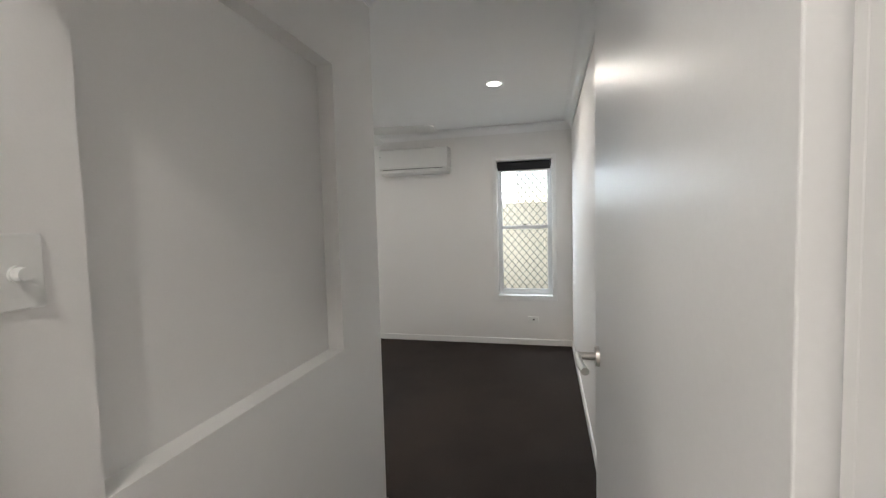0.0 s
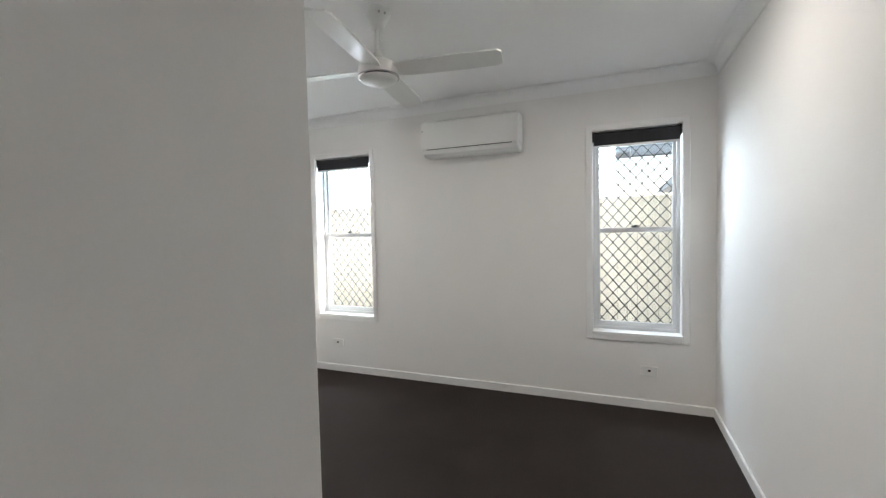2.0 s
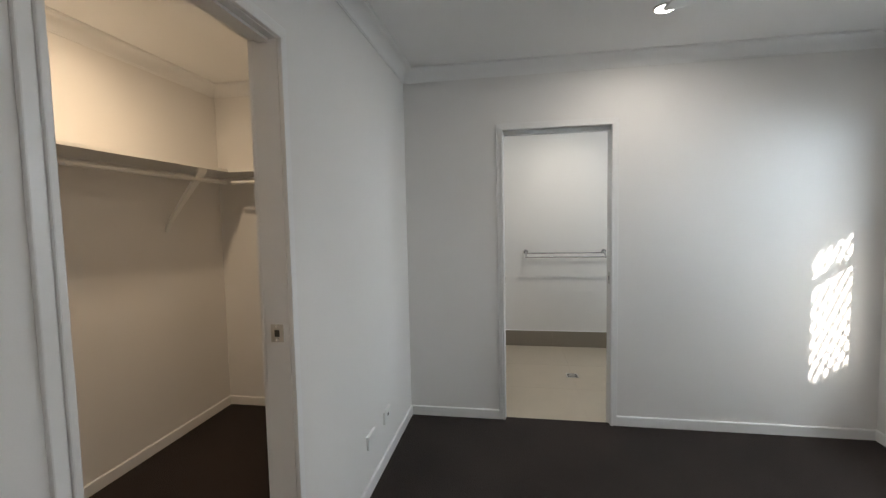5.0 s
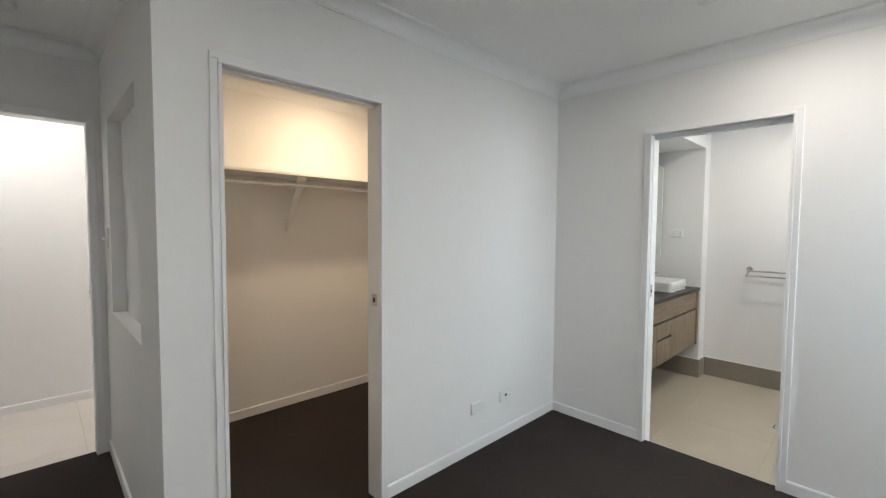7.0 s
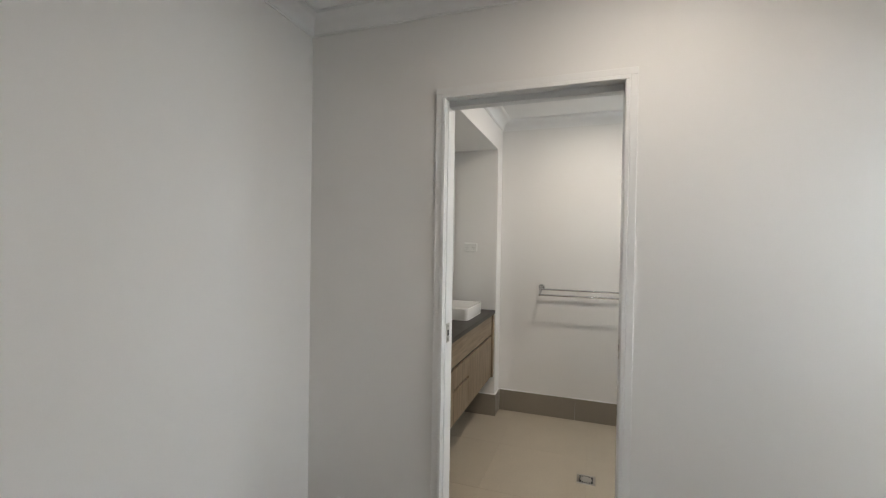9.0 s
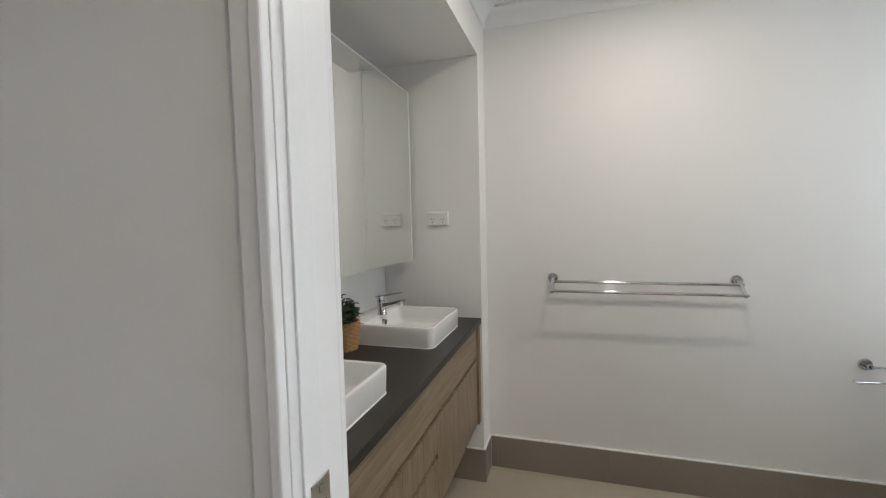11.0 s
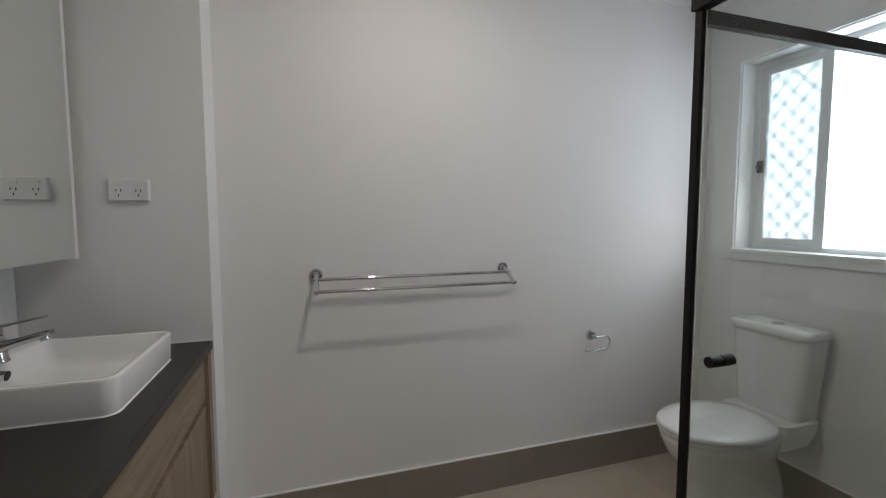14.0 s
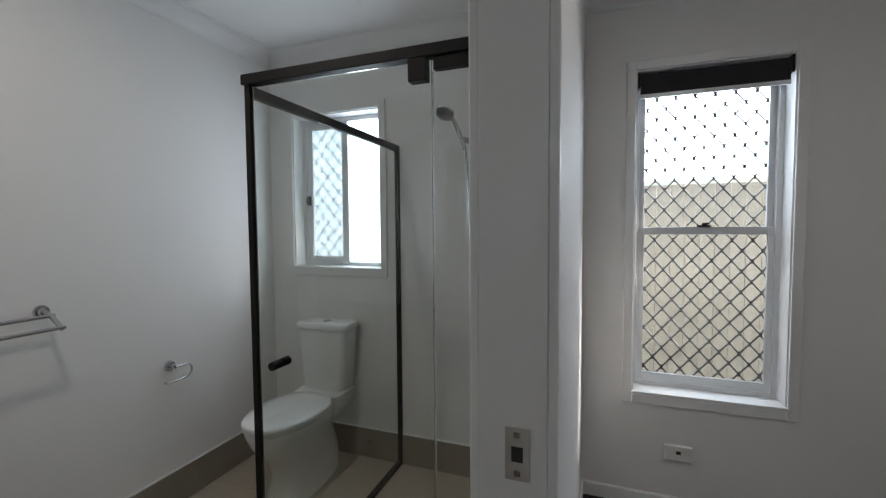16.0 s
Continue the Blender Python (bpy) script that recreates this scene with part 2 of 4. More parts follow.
def add_lathe(bm, prof, seg=28, c=(0, 0, 0)):
    c = Vector(c)
    rings = [[bm.verts.new(c + Vector((r * math.cos(2 * math.pi * i / seg), r * math.sin(2 * math.pi * i / seg), z))) for i in range(seg)] for r, z in prof]
    for q0, q1 in zip(rings, rings[1:]):
        bridge(bm, q0, q1)
    bm.faces.new(rings[0])
    bm.faces.new(rings[-1])


def rrect(w, d, r, z, cx=0.0, cy=0.0, k=6):
    """A rounded rectangle's outline."""
    pts = []
    for q, (sx, sy) in enumerate(((1, 1), (-1, 1), (-1, -1), (1, -1))):
        ox, oy = cx + sx * (w / 2 - r), cy + sy * (d / 2 - r)
        for i in range(k + 1):
            a = math.pi / 2 * (q + i / k)
            pts.append((ox + r * math.cos(a), oy + r * math.sin(a), z))
    return pts


def loft(bm, outlines, close=True):
    rings = [[bm.verts.new(p) for p in o] for o in outlines]
    for q0, q1 in zip(rings, rings[1:]):
        bridge(bm, q0, q1)
    if close:
        bm.faces.new(rings[0])
        bm.faces.new(rings[-1])


def egg(w, front, back, z, n=32, p=2.3):
    """Outline of a pan: half width w, reaching front (-y) and back (+y) from the middle."""
    pts = []
    for i in range(n):
        a = 2 * math.pi * i / n
        c, s = math.cos(a), math.sin(a)
        e = 2 / p
        x = w * math.copysign(abs(c) ** e, c)
        y = (back if s > 0 else front) * math.copysign(abs(s) ** e, s)
        pts.append((x, y, z))
    return pts


def thing(name, at, label, category, group="", rz=0.0):
    e = new(name)
    e.empty_display_size = 0.05
    e.matrix_basis = pose(*at, 0, 0, rz)
    return tagged(e, label, category, group)


def structure(ob, label, category):
    return tagged(ob, label, category, kind="structure")


def wall(name, axis, u0, u1, w0, w1, openings, label, top=CEIL):
    """A wall along x ('x': u is x, w is y) or along y, with openings (u0, u1, z0, z1) through it."""
    cuts = sorted({u0, u1, *[o[0] for o in openings], *[o[1] for o in openings]})
    items = []
    for a, b in zip(cuts, cuts[1:]):
        mid, spans = (a + b) / 2, [(-0.1, top)]
        for o in openings:
            if o[0] < mid < o[1]:
                spans = [s for lo, hi in spans for s in ((lo, min(hi, o[2])), (max(lo, o[3]), hi)) if s[1] - s[0] > 1e-4]
        for lo, hi in spans:
            items.append((a, b, w0, w1, lo, hi) if axis == "x" else (w0, w1, a, b, lo, hi))
    return structure(boxes(name, items, M_WALL), label, "wall")


# ---- the large structure ----
W1 = (0.225, 0.860, 0.560, 2.117)
W2 = (2.802, 3.430, 0.560, 2.117)
WE = (-1.762, -1.130, 1.125, 2.088)
EN_DOOR = (-2.312, -1.567, -0.1, 2.066)
WIR_DOOR = (1.632, 2.390, -0.1, 2.066)
HALL_DOOR = (2.645, 3.555, -0.1, 2.066)
NICHE = (-4.28, -3.36, 0.94, 2.03)

wall("wall_north", "x", ENW_X - 0.12, E_X + 0.1, 0.0, 0.16, [W1, W2, WE], "warm white painted outer wall with three windows")
wall("wall_east", "y", HALL_Y - 0.09, 0.0, E_X, E_X + 0.1, [], "warm white painted plain wall")
wall("wall_west", "y", -4.56, 0.0, EN_X, 0.0, [EN_DOOR], "warm white painted wall with pocket doorway")
wall("wall_south", "x", 0.0, COR_X, S_Y - 0.09, S_Y, [WIR_DOOR], "warm white painted wall with robe doorway")
wall("wall_robe_south", "x", 0.0, COR_X - 0.09, WIR_Y - 0.09, WIR_Y, [], "warm white painted robe wall")
wall("wall_entry_south", "x", 0.4, E_X, DOOR_Y - 0.09, DOOR_Y, [HALL_DOOR], "warm white painted wall with hall doorway")
wall("wall_hall_south", "x", 0.4, E_X, HALL_Y - 0.09, HALL_Y, [], "white painted hall wall")
wall("wall_hall_west", "y", HALL_Y, DOOR_Y - 0.09, 0.4, 0.5, [], "white painted hall end wall")
wall("wall_ensuite_west", "y", BACK_Y - 0.1, 0.0, ENW_X - 0.12, ENW_X, [], "warm white painted ensuite wall")
structure(boxes("wall_vanity_recess", [
    (ENW_X, NIB_X, BACK_Y, NIB_Y, -0.1, CEIL),
    (NIB_X, EN_X, BACK_Y, NIB_Y, 2.22, CEIL),
    (ENW_X, EN_X, BACK_Y - 0.1, BACK_Y, -0.1, CEIL)], M_WALL), "white painted recess with bulkhead over the vanity", "wall")

# passage wall with its shallow display recess
NB = COR_X - 0.065
structure(boxes("wall_entry_west", [
    (COR_X - 0.09, COR_X, NICHE[1], S_Y - 0.09, -0.1, CEIL), (COR_X - 0.09, COR_X, DOOR_Y, NICHE[0], -0.1, CEIL),
    (COR_X - 0.09, COR_X, NICHE[0], NICHE[1], -0.1, NICHE[2]), (COR_X - 0.09, COR_X, NICHE[0], NICHE[1], NICHE[3], CEIL),
    (COR_X - 0.09, NB, NICHE[0], NICHE[1], NICHE[2], NICHE[3])], M_WALL), "white painted passage wall with a shallow tall recess", "wall")

structure(boxes("ceiling", [(ENW_X - 0.12, E_X + 0.1, HALL_Y - 0.09, 0.16, CEIL, CEIL + 0.12)], M_CEIL), "flat white painted plasterboard ceiling", "ceiling")
structure(boxes("floor", [(-0.03, E_X, -4.61, 0.0, -0.1, FZ)], M_CARPET), "dark charcoal brown cut pile carpet", "floor")
EN_FLOOR = structure(boxes("floor_ensuite", [(ENW_X, -0.03, BACK_Y, 0.0, -0.1, EZ - 0.0015)], M_GROUT), "beige porcelain tiled ensuite floor", "floor")
HALL_FLOOR = structure(boxes("floor_hall", [(0.5, E_X, HALL_Y, -4.61, -0.1, -0.006)], M_GROUT), "pale porcelain tiled hall floor", "floor")


def cornice_run(name, pts, size=0.082):
    """A scotia cornice along an open or closed run of room corners, the room on its left."""
    prof = [(0.0, size), (0.006, size), (0.006, size * 0.9)]
    for i in range(7):
        a = math.pi / 2 * i / 6
        prof.append((size * 0.9 - (size * 0.78) * math.cos(a), size * 0.9 - (size * 0.78) * math.sin(a)))
    prof += [(size * 0.9, 0.006), (size, 0.006), (size, 0.0)]
    n = len(pts)
    P = [Vector((*p, 0)) for p in pts]
    rings = []
    bm = bmesh.new()
    for i in range(n):
        d0 = (P[i] - P[i - 1]).normalized()
        d1 = (P[(i + 1) % n] - P[i]).normalized()
        n0, n1 = Vector((-d0.y, d0.x, 0)), Vector((-d1.y, d1.x, 0))
        m = (n0 + n1) / (1 + n0.dot(n1))
        rings.append([bm.verts.new(P[i] + m * o + Vector((0, 0, CEIL - dz))) for o, dz in prof])
    for i in range(n):
        q0, q1 = rings[i], rings[(i + 1) % n]
        for k in range(len(prof) - 1):
            bm.faces.new((q0[k], q1[k], q1[k + 1], q0[k + 1]))
    return structure(mesh_ob(name, bm, M_CEIL, None, 25), "white plaster cove cornice", "cornice")


cornice_run("cornice_bedroom", [(0, 0), (0, S_Y), (COR_X, S_Y), (COR_X, DOOR_Y), (E_X, DOOR_Y), (E_X, 0)])
cornice_run("cornice_ensuite", [(ENW_X, 0), (ENW_X, NIB_Y), (EN_X, NIB_Y), (EN_X, 0)])
cornice_run("cornice_robe", [(0, S_Y - 0.09), (0, WIR_Y), (COR_X - 0.09, WIR_Y), (COR_X - 0.09, S_Y - 0.09)])
cornice_run("cornice_hall", [(0.5, DOOR_Y - 0.09), (0.5, HALL_Y), (E_X, HALL_Y), (E_X, DOOR_Y - 0.09)])


def skirting(name, runs, h=0.067, t=0.012, z0=FZ):
    """Timber skirting with an eased top edge; runs are (x0, y0, x1, y1, inward x, inward y)."""
    bm = bmesh.new()
    for x0, y0, x1, y1, nx, ny in runs:
        prof = [(0, 0), (t, 0), (t, h - 0.006), (t - 0.004, h - 0.001), (t - 0.007, h), (0, h)]
        a = [bm.verts.new((x0 + nx * o, y0 + ny * o, z0 + z)) for o, z in prof]
        b = [bm.verts.new((x1 + nx * o, y1 + ny * o, z0 + z)) for o, z in prof]
        bridge(bm, a, b)
        bm.faces.new(a)
        bm.faces.new(b)
    return structure(mesh_ob(name, bm, M_TRIM), "white gloss painted timber skirting board", "skirting")


AR = 0.0255
T = 0.012
skirting("baseboard_bedroom", [
    (0, 0, E_X, 0, 0, -1), (E_X, -T, E_X, DOOR_Y, -1, 0),
    (0, -T, 0, EN_DOOR[1] + AR, 1, 0), (0, EN_DOOR[0] - AR, 0, S_Y, 1, 0),
    (T, S_Y, WIR_DOOR[0] - AR, S_Y, 0, 1), (WIR_DOOR[1] + AR, S_Y, COR_X + T, S_Y, 0, 1),
    (COR_X, S_Y, COR_X, DOOR_Y, 1, 0), (COR_X + T, DOOR_Y, HALL_DOOR[0] - AR, DOOR_Y, 0, 1)])
skirting("baseboard_robe", [(0, S_Y - 0.09, 0, WIR_Y, 1, 0), (T, WIR_Y, COR_X - 0.09, WIR_Y, 0, 1),
                            (COR_X - 0.09, WIR_Y + T, COR_X - 0.09, S_Y - 0.09, -1, 0)])
skirting("baseboard_hall", [(0.5, HALL_Y, E_X, HALL_Y, 0, 1)], z0=0.0)


def architrave(name, axis, o, w0, w1, label, split=0.0):
    """Lining and architraves of a doorway o=(u0, u1, z0, z1) in a wall between w0 and w1."""
    e = thing(name, (0, 0, 0), label, "door frame")
    tagged(e, kind="structure")
    u0, u1, z1 = o[0], o[1], o[3]
    lt, aw, at, rv = 0.019, 0.044, 0.016, 0.001

    def bx(a, b, c, d, z0, zz):
        return (a, b, c, d, z0, zz) if axis == "x" else (c, d, a, b, z0, zz)
    boxes("lining", [bx(u0, u0 + lt, w0, w1, EZ, z1 - lt), bx(u1 - lt, u1, w0, w1, EZ, z1 - lt), bx(u0, u1, w0, w1, z1 - lt, z1)], M_TRIM, 0.0012, e)
    for wall_face, out in ((w1, 1), (w0, -1)):
        a0, a1, za = u0 + lt - rv - aw, u1 - lt + rv + aw, z1 - lt + rv
        # a thin outer flat and a prouder inner bead
        for lo, hi, th in ((0.0, aw - 0.016, 0.011), (aw - 0.016, aw, at)):
            s0, s1 = sorted((wall_face, wall_face + out * th))
            boxes("architrave", [bx(a0 + lo, a0 + hi, s0, s1, EZ, za + aw - hi), bx(a1 - hi, a1 - lo, s0, s1, EZ, za + aw - hi), bx(a0 + lo, a1 - lo, s0, s1, za + aw - hi, za + aw - lo)], M_TRIM, 0.003, e)
    return e


architrave("door_1", "y", EN_DOOR, EN_X, 0.0, "white gloss doorway lining and architraves to ensuite")
architrave("door_2", "x", WIR_DOOR, S_Y - 0.09, S_Y, "white gloss doorway lining and architraves to robe")
architrave("door_3", "x", HALL_DOOR, DOOR_Y - 0.09, DOOR_Y, "white gloss doorway lining and architraves to hall")


# ---- windows ----
def grille(bm, x0, x1, z0, z1, y, cw=0.084, ch=0.100, t=0.0058, deep=0.0046):
    """Expanded diamond grille: flat strands, one set slanting its face up, meeting at upright bonds."""
    cols, rows = int(math.ceil((x1 - x0) / (cw / 2))), int((z1 - z0) / (ch / 2))
    for i in range(cols):
        for j in range(rows):
            xa, xb = x0 + i * cw / 2, min(x1, x0 + (i + 1) * cw / 2)
            za, zb = z0 + j * ch / 2, z0 + (j + 1) * ch / 2
            up = (i + j) % 2 == 0
            p, q = (Vector((xa, y, za)), Vector((xb, y, zb))) if up else (Vector((xa, y, zb)), Vector((xb, y, za)))
            u = (q - p).normalized()
            face = Vector((-u.z, 0, u.x))
            across = Vector((0, 0.0028, 0)) + face * 0.0003 if up else Vector((0, deep, 0)) + face * (deep * 0.27)
            n = u.cross(across).normalized() * t / 2
            v = [bm.verts.new(c) for c in (p - n - across, p + n - across, p + n + across, p - n + across, q - n - across, q + n - across, q + n + across, q - n + across)]
            for f in ((0, 1, 2, 3), (4, 5, 6, 7), (0, 1, 5, 4), (1, 2, 6, 5), (2, 3, 7, 6), (3, 0, 4, 7)):
                bm.faces.new([v[k] for k in f])
            if up:
                add_box(bm, p.x - 0.0055, p.x + 0.0055, y - 0.006, y + 0.006, p.z - 0.011, p.z + 0.011)


def sash_window(name, o, label):
    x0, x1, z0, z1 = o
    e = thing(name, ((x0 + x1) / 2, 0.0, z0), label, "window", "bedroom sash windows")
    tagged(e, kind="structure")
    w, h = (x1 - x0) / 2, z1 - z0
    zm = 0.797
    # reveal lining, architrave and sill board
    boxes("reveal", [(-w, -w + 0.012, -0.002, 0.10, 0.022, h), (w - 0.012, w, -0.002, 0.10, 0.022, h), (-w + 0.012, w - 0.012, -0.002, 0.10, h - 0.012, h)], M_TRIM, 0.001, e)
    boxes("architrave", [(-w - 0.036, -w + 0.006, -0.014, -0.002, -0.036, h + 0.036), (w - 0.006, w + 0.036, -0.014, -0.002, -0.036, h + 0.036), (-w + 0.006, w - 0.006, -0.014, -0.002, h - 0.006, h + 0.036), (-w + 0.006, w - 0.006, -0.014, -0.002, -0.036, 0.008)], M_TRIM, 0.003, e)
    boxes("sill", [(-w, w, -0.0155, 0.10, 0.008, 0.022)], M_TRIM, 0.003, e)
    # outer frame
    f = 0.034
    boxes("frame", [(-w, -w + f, 0.10, 0.155, 0, h), (w - f, w, 0.10, 0.155, 0, h), (-w + f, w - f, 0.10, 0.155, 0, 0.045), (-w + f, w - f, 0.10, 0.155, h - 0.04, h)], M_ALU, 0.002, e)
    s = 0.026
    a = w - f
    boxes("lower_sash", [(-a, -a + s, 0.104, 0.122, 0.045, zm + 0.018), (a - s, a, 0.104, 0.122, 0.045, zm + 0.018), (-a + s, a - s, 0.104, 0.122, 0.045, 0.085), (-a + s, a - s, 0.104, 0.122, zm - 0.018, zm + 0.018)], M_ALU, 0.0015, e)
    boxes("upper_sash", [(-a, -a + s, 0.128, 0.146, zm - 0.012, h - 0.04), (a - s, a, 0.128, 0.146, zm - 0.012, h - 0.04), (-a + s, a - s, 0.128, 0.146, zm - 0.012, zm + 0.014), (-a + s, a - s, 0.128, 0.146, h - 0.066, h - 0.04)], M_ALU, 0.0015, e)
    for nm, y, za, zb in (("lower_pane", 0.113, 0.085, zm - 0.018), ("upper_pane", 0.137, zm + 0.014, h - 0.066)):
        g = boxes(nm, [(-a + s, a - s, y - 0.002, y + 0.002, za, zb)], M_GLASS, 0, e)
        g.visible_shadow = False
    bm = bmesh.new()
    add_box(bm, -0.028, 0.028, 0.088, 0.108, zm + 0.018, zm + 0.026)
    add_rod(bm, (0, 0.098, zm + 0.026), (0, 0.098, zm + 0.036), 0.010, 0.007, 12)
    add_box(bm, -0.004, 0.022, 0.090, 0.100, zm + 0.030, zm + 0.038)
    mesh_ob("latch", bm, M_BLACK, e, 40)
    bm = bmesh.new()
    grille(bm, -w + 0.03, w - 0.03, 0.05, h - 0.04, 0.166)
    tagged(mesh_ob("security_grille", bm, M_GRILLE, e), kind="stuff")
    boxes("grille_frame", [(-w + 0.01, -w + 0.034, 0.156, 0.176, 0.02, h), (w - 0.034, w - 0.01, 0.156, 0.176, 0.02, h), (-w + 0.034, w - 0.034, 0.156, 0.176, 0.02, 0.05), (-w + 0.034, w - 0.034, 0.156, 0.176, h - 0.04, h)], M_ALU, 0.002, e)
    return e


def roller_blind(o):
    x0, x1, z0, z1 = o
    e = thing("roller_blind", ((x0 + x1) / 2, 0.035, z1 - 0.130), "black blockout roller blind wound up in window reveal", "blind", "bedroom roller blinds")
    w = (x1 - x0) / 2 - 0.014
    bm = bmesh.new()
    add_rod(bm, (-w + 0.012, 0.004, 0.086), (w - 0.012, 0.004, 0.086), 0.028, None, 24)
    add_box(bm, -w + 0.012, w - 0.012, -0.025, -0.023, 0.010, 0.090)
    mesh_ob("fabric_roll", bm, M_BLIND, e, 40)
    bm = bmesh.new()
    add_box(bm, -w + 0.012, w - 0.012, -0.030, -0.018, -0.006, 0.012)
    mesh_ob("bottom_bar", bm, M_ALU, e)
    each("bracket", [(-w, -w + 0.010, -0.028, 0.040, 0.046, 0.118), (w - 0.010, w, -0.028, 0.040, 0.046, 0.118)], M_BLACK, 0.001, e)
    bm = bmesh.new()
    for dy in (-0.014, 0.014):
        add_tube(bm, [(-w + 0.006, 0.004 + dy, 0.086), (-w + 0.004, 0.004 + dy, -0.4), (-w + 0.004, 0.004 + dy * 0.6, -0.86)], 0.0016, 6)
    add_rod(bm, (-w + 0.004, 0.004, -0.90), (-w + 0.004, 0.004, -0.84), 0.008, None, 10)
    mesh_ob("chain", bm, M_PLASTIC, e)
    return e


for nm, o in (("window_1", W1), ("window_2", W2)):
    sash_window(nm, o, "pale aluminium sash window with diamond security grille")
    roller_blind(o)


def sliding_window(o):
    x0, x1, z0, z1 = o
    e = thing("window_3", ((x0 + x1) / 2, 0.0, z0), "pale aluminium sliding window with obscure glass", "window")
    tagged(e, kind="structure")
    w, h = (x1 - x0) / 2, z1 - z0
    boxes("reveal", [(-w, -w + 0.012, -0.002, 0.09, 0.018, h), (w - 0.012, w, -0.002, 0.09, 0.018, h), (-w + 0.012, w - 0.012, -0.002, 0.09, h - 0.012, h)], M_TRIM, 0.001, e)
    boxes("architrave", [(-w - 0.036, -w + 0.006, -0.014, -0.002, -0.036, h + 0.036), (w - 0.006, w + 0.036, -0.014, -0.002, -0.036, h + 0.036), (-w + 0.006, w - 0.006, -0.014, -0.002, h - 0.006, h + 0.036), (-w + 0.006, w - 0.006, -0.014, -0.002, -0.036, 0.004)], M_TRIM, 0.003, e)
    boxes("sill", [(-w, w, -0.020, 0.09, 0.0, 0.018)], M_TRIM, 0.003, e)
    f = 0.038
    boxes("frame", [(-w, -w + f, 0.09, 0.150, 0, h), (w - f, w, 0.09, 0.150, 0, h), (-w + f, w - f, 0.09, 0.150, 0, 0.04), (-w + f, w - f, 0.09, 0.150, h - 0.04, h)], M_ALU, 0.002, e)
    a, s, m = w - f, 0.034, 0.03
    boxes("sliding_sash", [(-a, -a + s, 0.096, 0.116, 0.04, h - 0.04), (m - 0.045, m, 0.096, 0.116, 0.04, h - 0.04), (-a + s, m - 0.045, 0.096, 0.116, 0.04, 0.075), (-a + s, m - 0.045, 0.096, 0.116, h - 0.075, h - 0.04)], M_ALU, 0.0015, e)
    boxes("sliding_pane", [(-a + s, m - 0.045, 0.104, 0.108, 0.075, h - 0.075)], glass_mat("obscure_glass_thin", (0.93, 0.97, 0.98), 0.46), 0, e)
    boxes("fixed_pane", [(m, a, 0.128, 0.132, 0.04, h - 0.04)], M_FROST, 0, e)
    bm = bmesh.new()
    add_box(bm, -a + 0.006, -a + 0.026, 0.078, 0.097, h * 0.42, h * 0.42 + 0.06)
    add_rod(bm, (-a + 0.016, 0.070, h * 0.42 + 0.03), (-a + 0.016, 0.080, h * 0.42 + 0.03), 0.012, None, 12)
    mesh_ob("latch", bm, M_BLACK, e, 40)
    bm = bmesh.new()
    grille(bm, -w + 0.03, 0.03, 0.04, h - 0.03, 0.150, deep=0.0028)
    tagged(mesh_ob("security_grille", bm, M_GRILLE, e), kind="stuff")
    return e


sliding_window(WE)


# ---- downlights ----
def downlight(x, y, watts, col):
    e = thing("downlight", (x, y, CEIL), "round white recessed ceiling downlight, lit", "downlight", "ceiling downlights")
    bm = bmesh.new()
    add_lathe(bm, [(0.048, -0.0005), (0.060, -0.0005), (0.060, -0.003), (0.055, -0.007), (0.049, -0.007), (0.048, -0.003)], 32)
    mesh_ob("trim_ring", bm, M_PLASTIC, e, 40)
    bm = bmesh.new()
    add_lathe(bm, [(0.0485, -0.001), (0.0485, -0.0045), (0.03, -0.0060), (0.004, -0.007)], 32)
    mesh_ob("lens", bm, M_LENS, e, 60)
    la = bpy.data.lights.new("downlight_lamp", "AREA")
    la.shape, la.size, la.energy, la.color, la.spread = "DISK", 0.098, watts, col, radians(178)
    lo = new("downlight_lamp", la)
    lo.parent = e
    lo.location = (0, 0, -0.014)
    return e


WARM, COOL = (1.0, 0.93, 0.85), (1.0, 0.97, 0.93)
downlight(0.605, -1.463, 2.6, WARM)
downlight(2.98, -1.515, 2.6, WARM)
downlight(-1.135, -1.668, 4.2, (1.0, 0.935, 0.85))
downlight(1.25, -3.86, 4.5, (1.0, 0.74, 0.48))
# unseen downlights, added to brighten the hall
downlight(1.60, -5.25, 3.4, COOL)
downlight(3.0, -5.25, 2.8, COOL)


# ---- bedroom things ----
def power_plate(name, at, rz, label, slots=True):
    """Wall plate with its face to -y before turning; origin at the plate's lower edge on the wall."""
    e = thing(name, at, label, "outlet", "wall plates", rz)
    bm = bmesh.new()
    loft(bm, [[(x, 0.0, z) for x, z, _ in [(p[0], p[1], 0) for p in rrect(0.116, 0.073, 0.004, 0, 0, 0.0365)]],
              [(p[0], -0.010, p[1]) for p in rrect(0.115, 0.072, 0.004, 0, 0, 0.0365)],
              [(p[0], -0.013, p[1]) for p in rrect(0.110, 0.067, 0.004, 0, 0, 0.0365)]])
    mesh_ob("plate", bm, M_PLASTIC, e, 30)
    if slots:
        each("rocker", [(cx - 0.011, cx + 0.011, -0.0160, -0.0125, 0.052, 0.063) for cx in (-0.028, 0.028)], M_PLASTIC, 0.001, e)
        bm = bmesh.new()
        for cx in (-0.028, 0.028):
            for dx, z in ((-0.007, 0.034), (0.007, 0.034), (0.0, 0.018)):
                add_box(bm, cx + dx - 0.0012, cx + dx + 0.0012, -0.0138, -0.0128, z - 0.004, z + 0.004)
        tagged(mesh_ob("socket_slots", bm, M_DARK, e), kind="stuff")
    return e


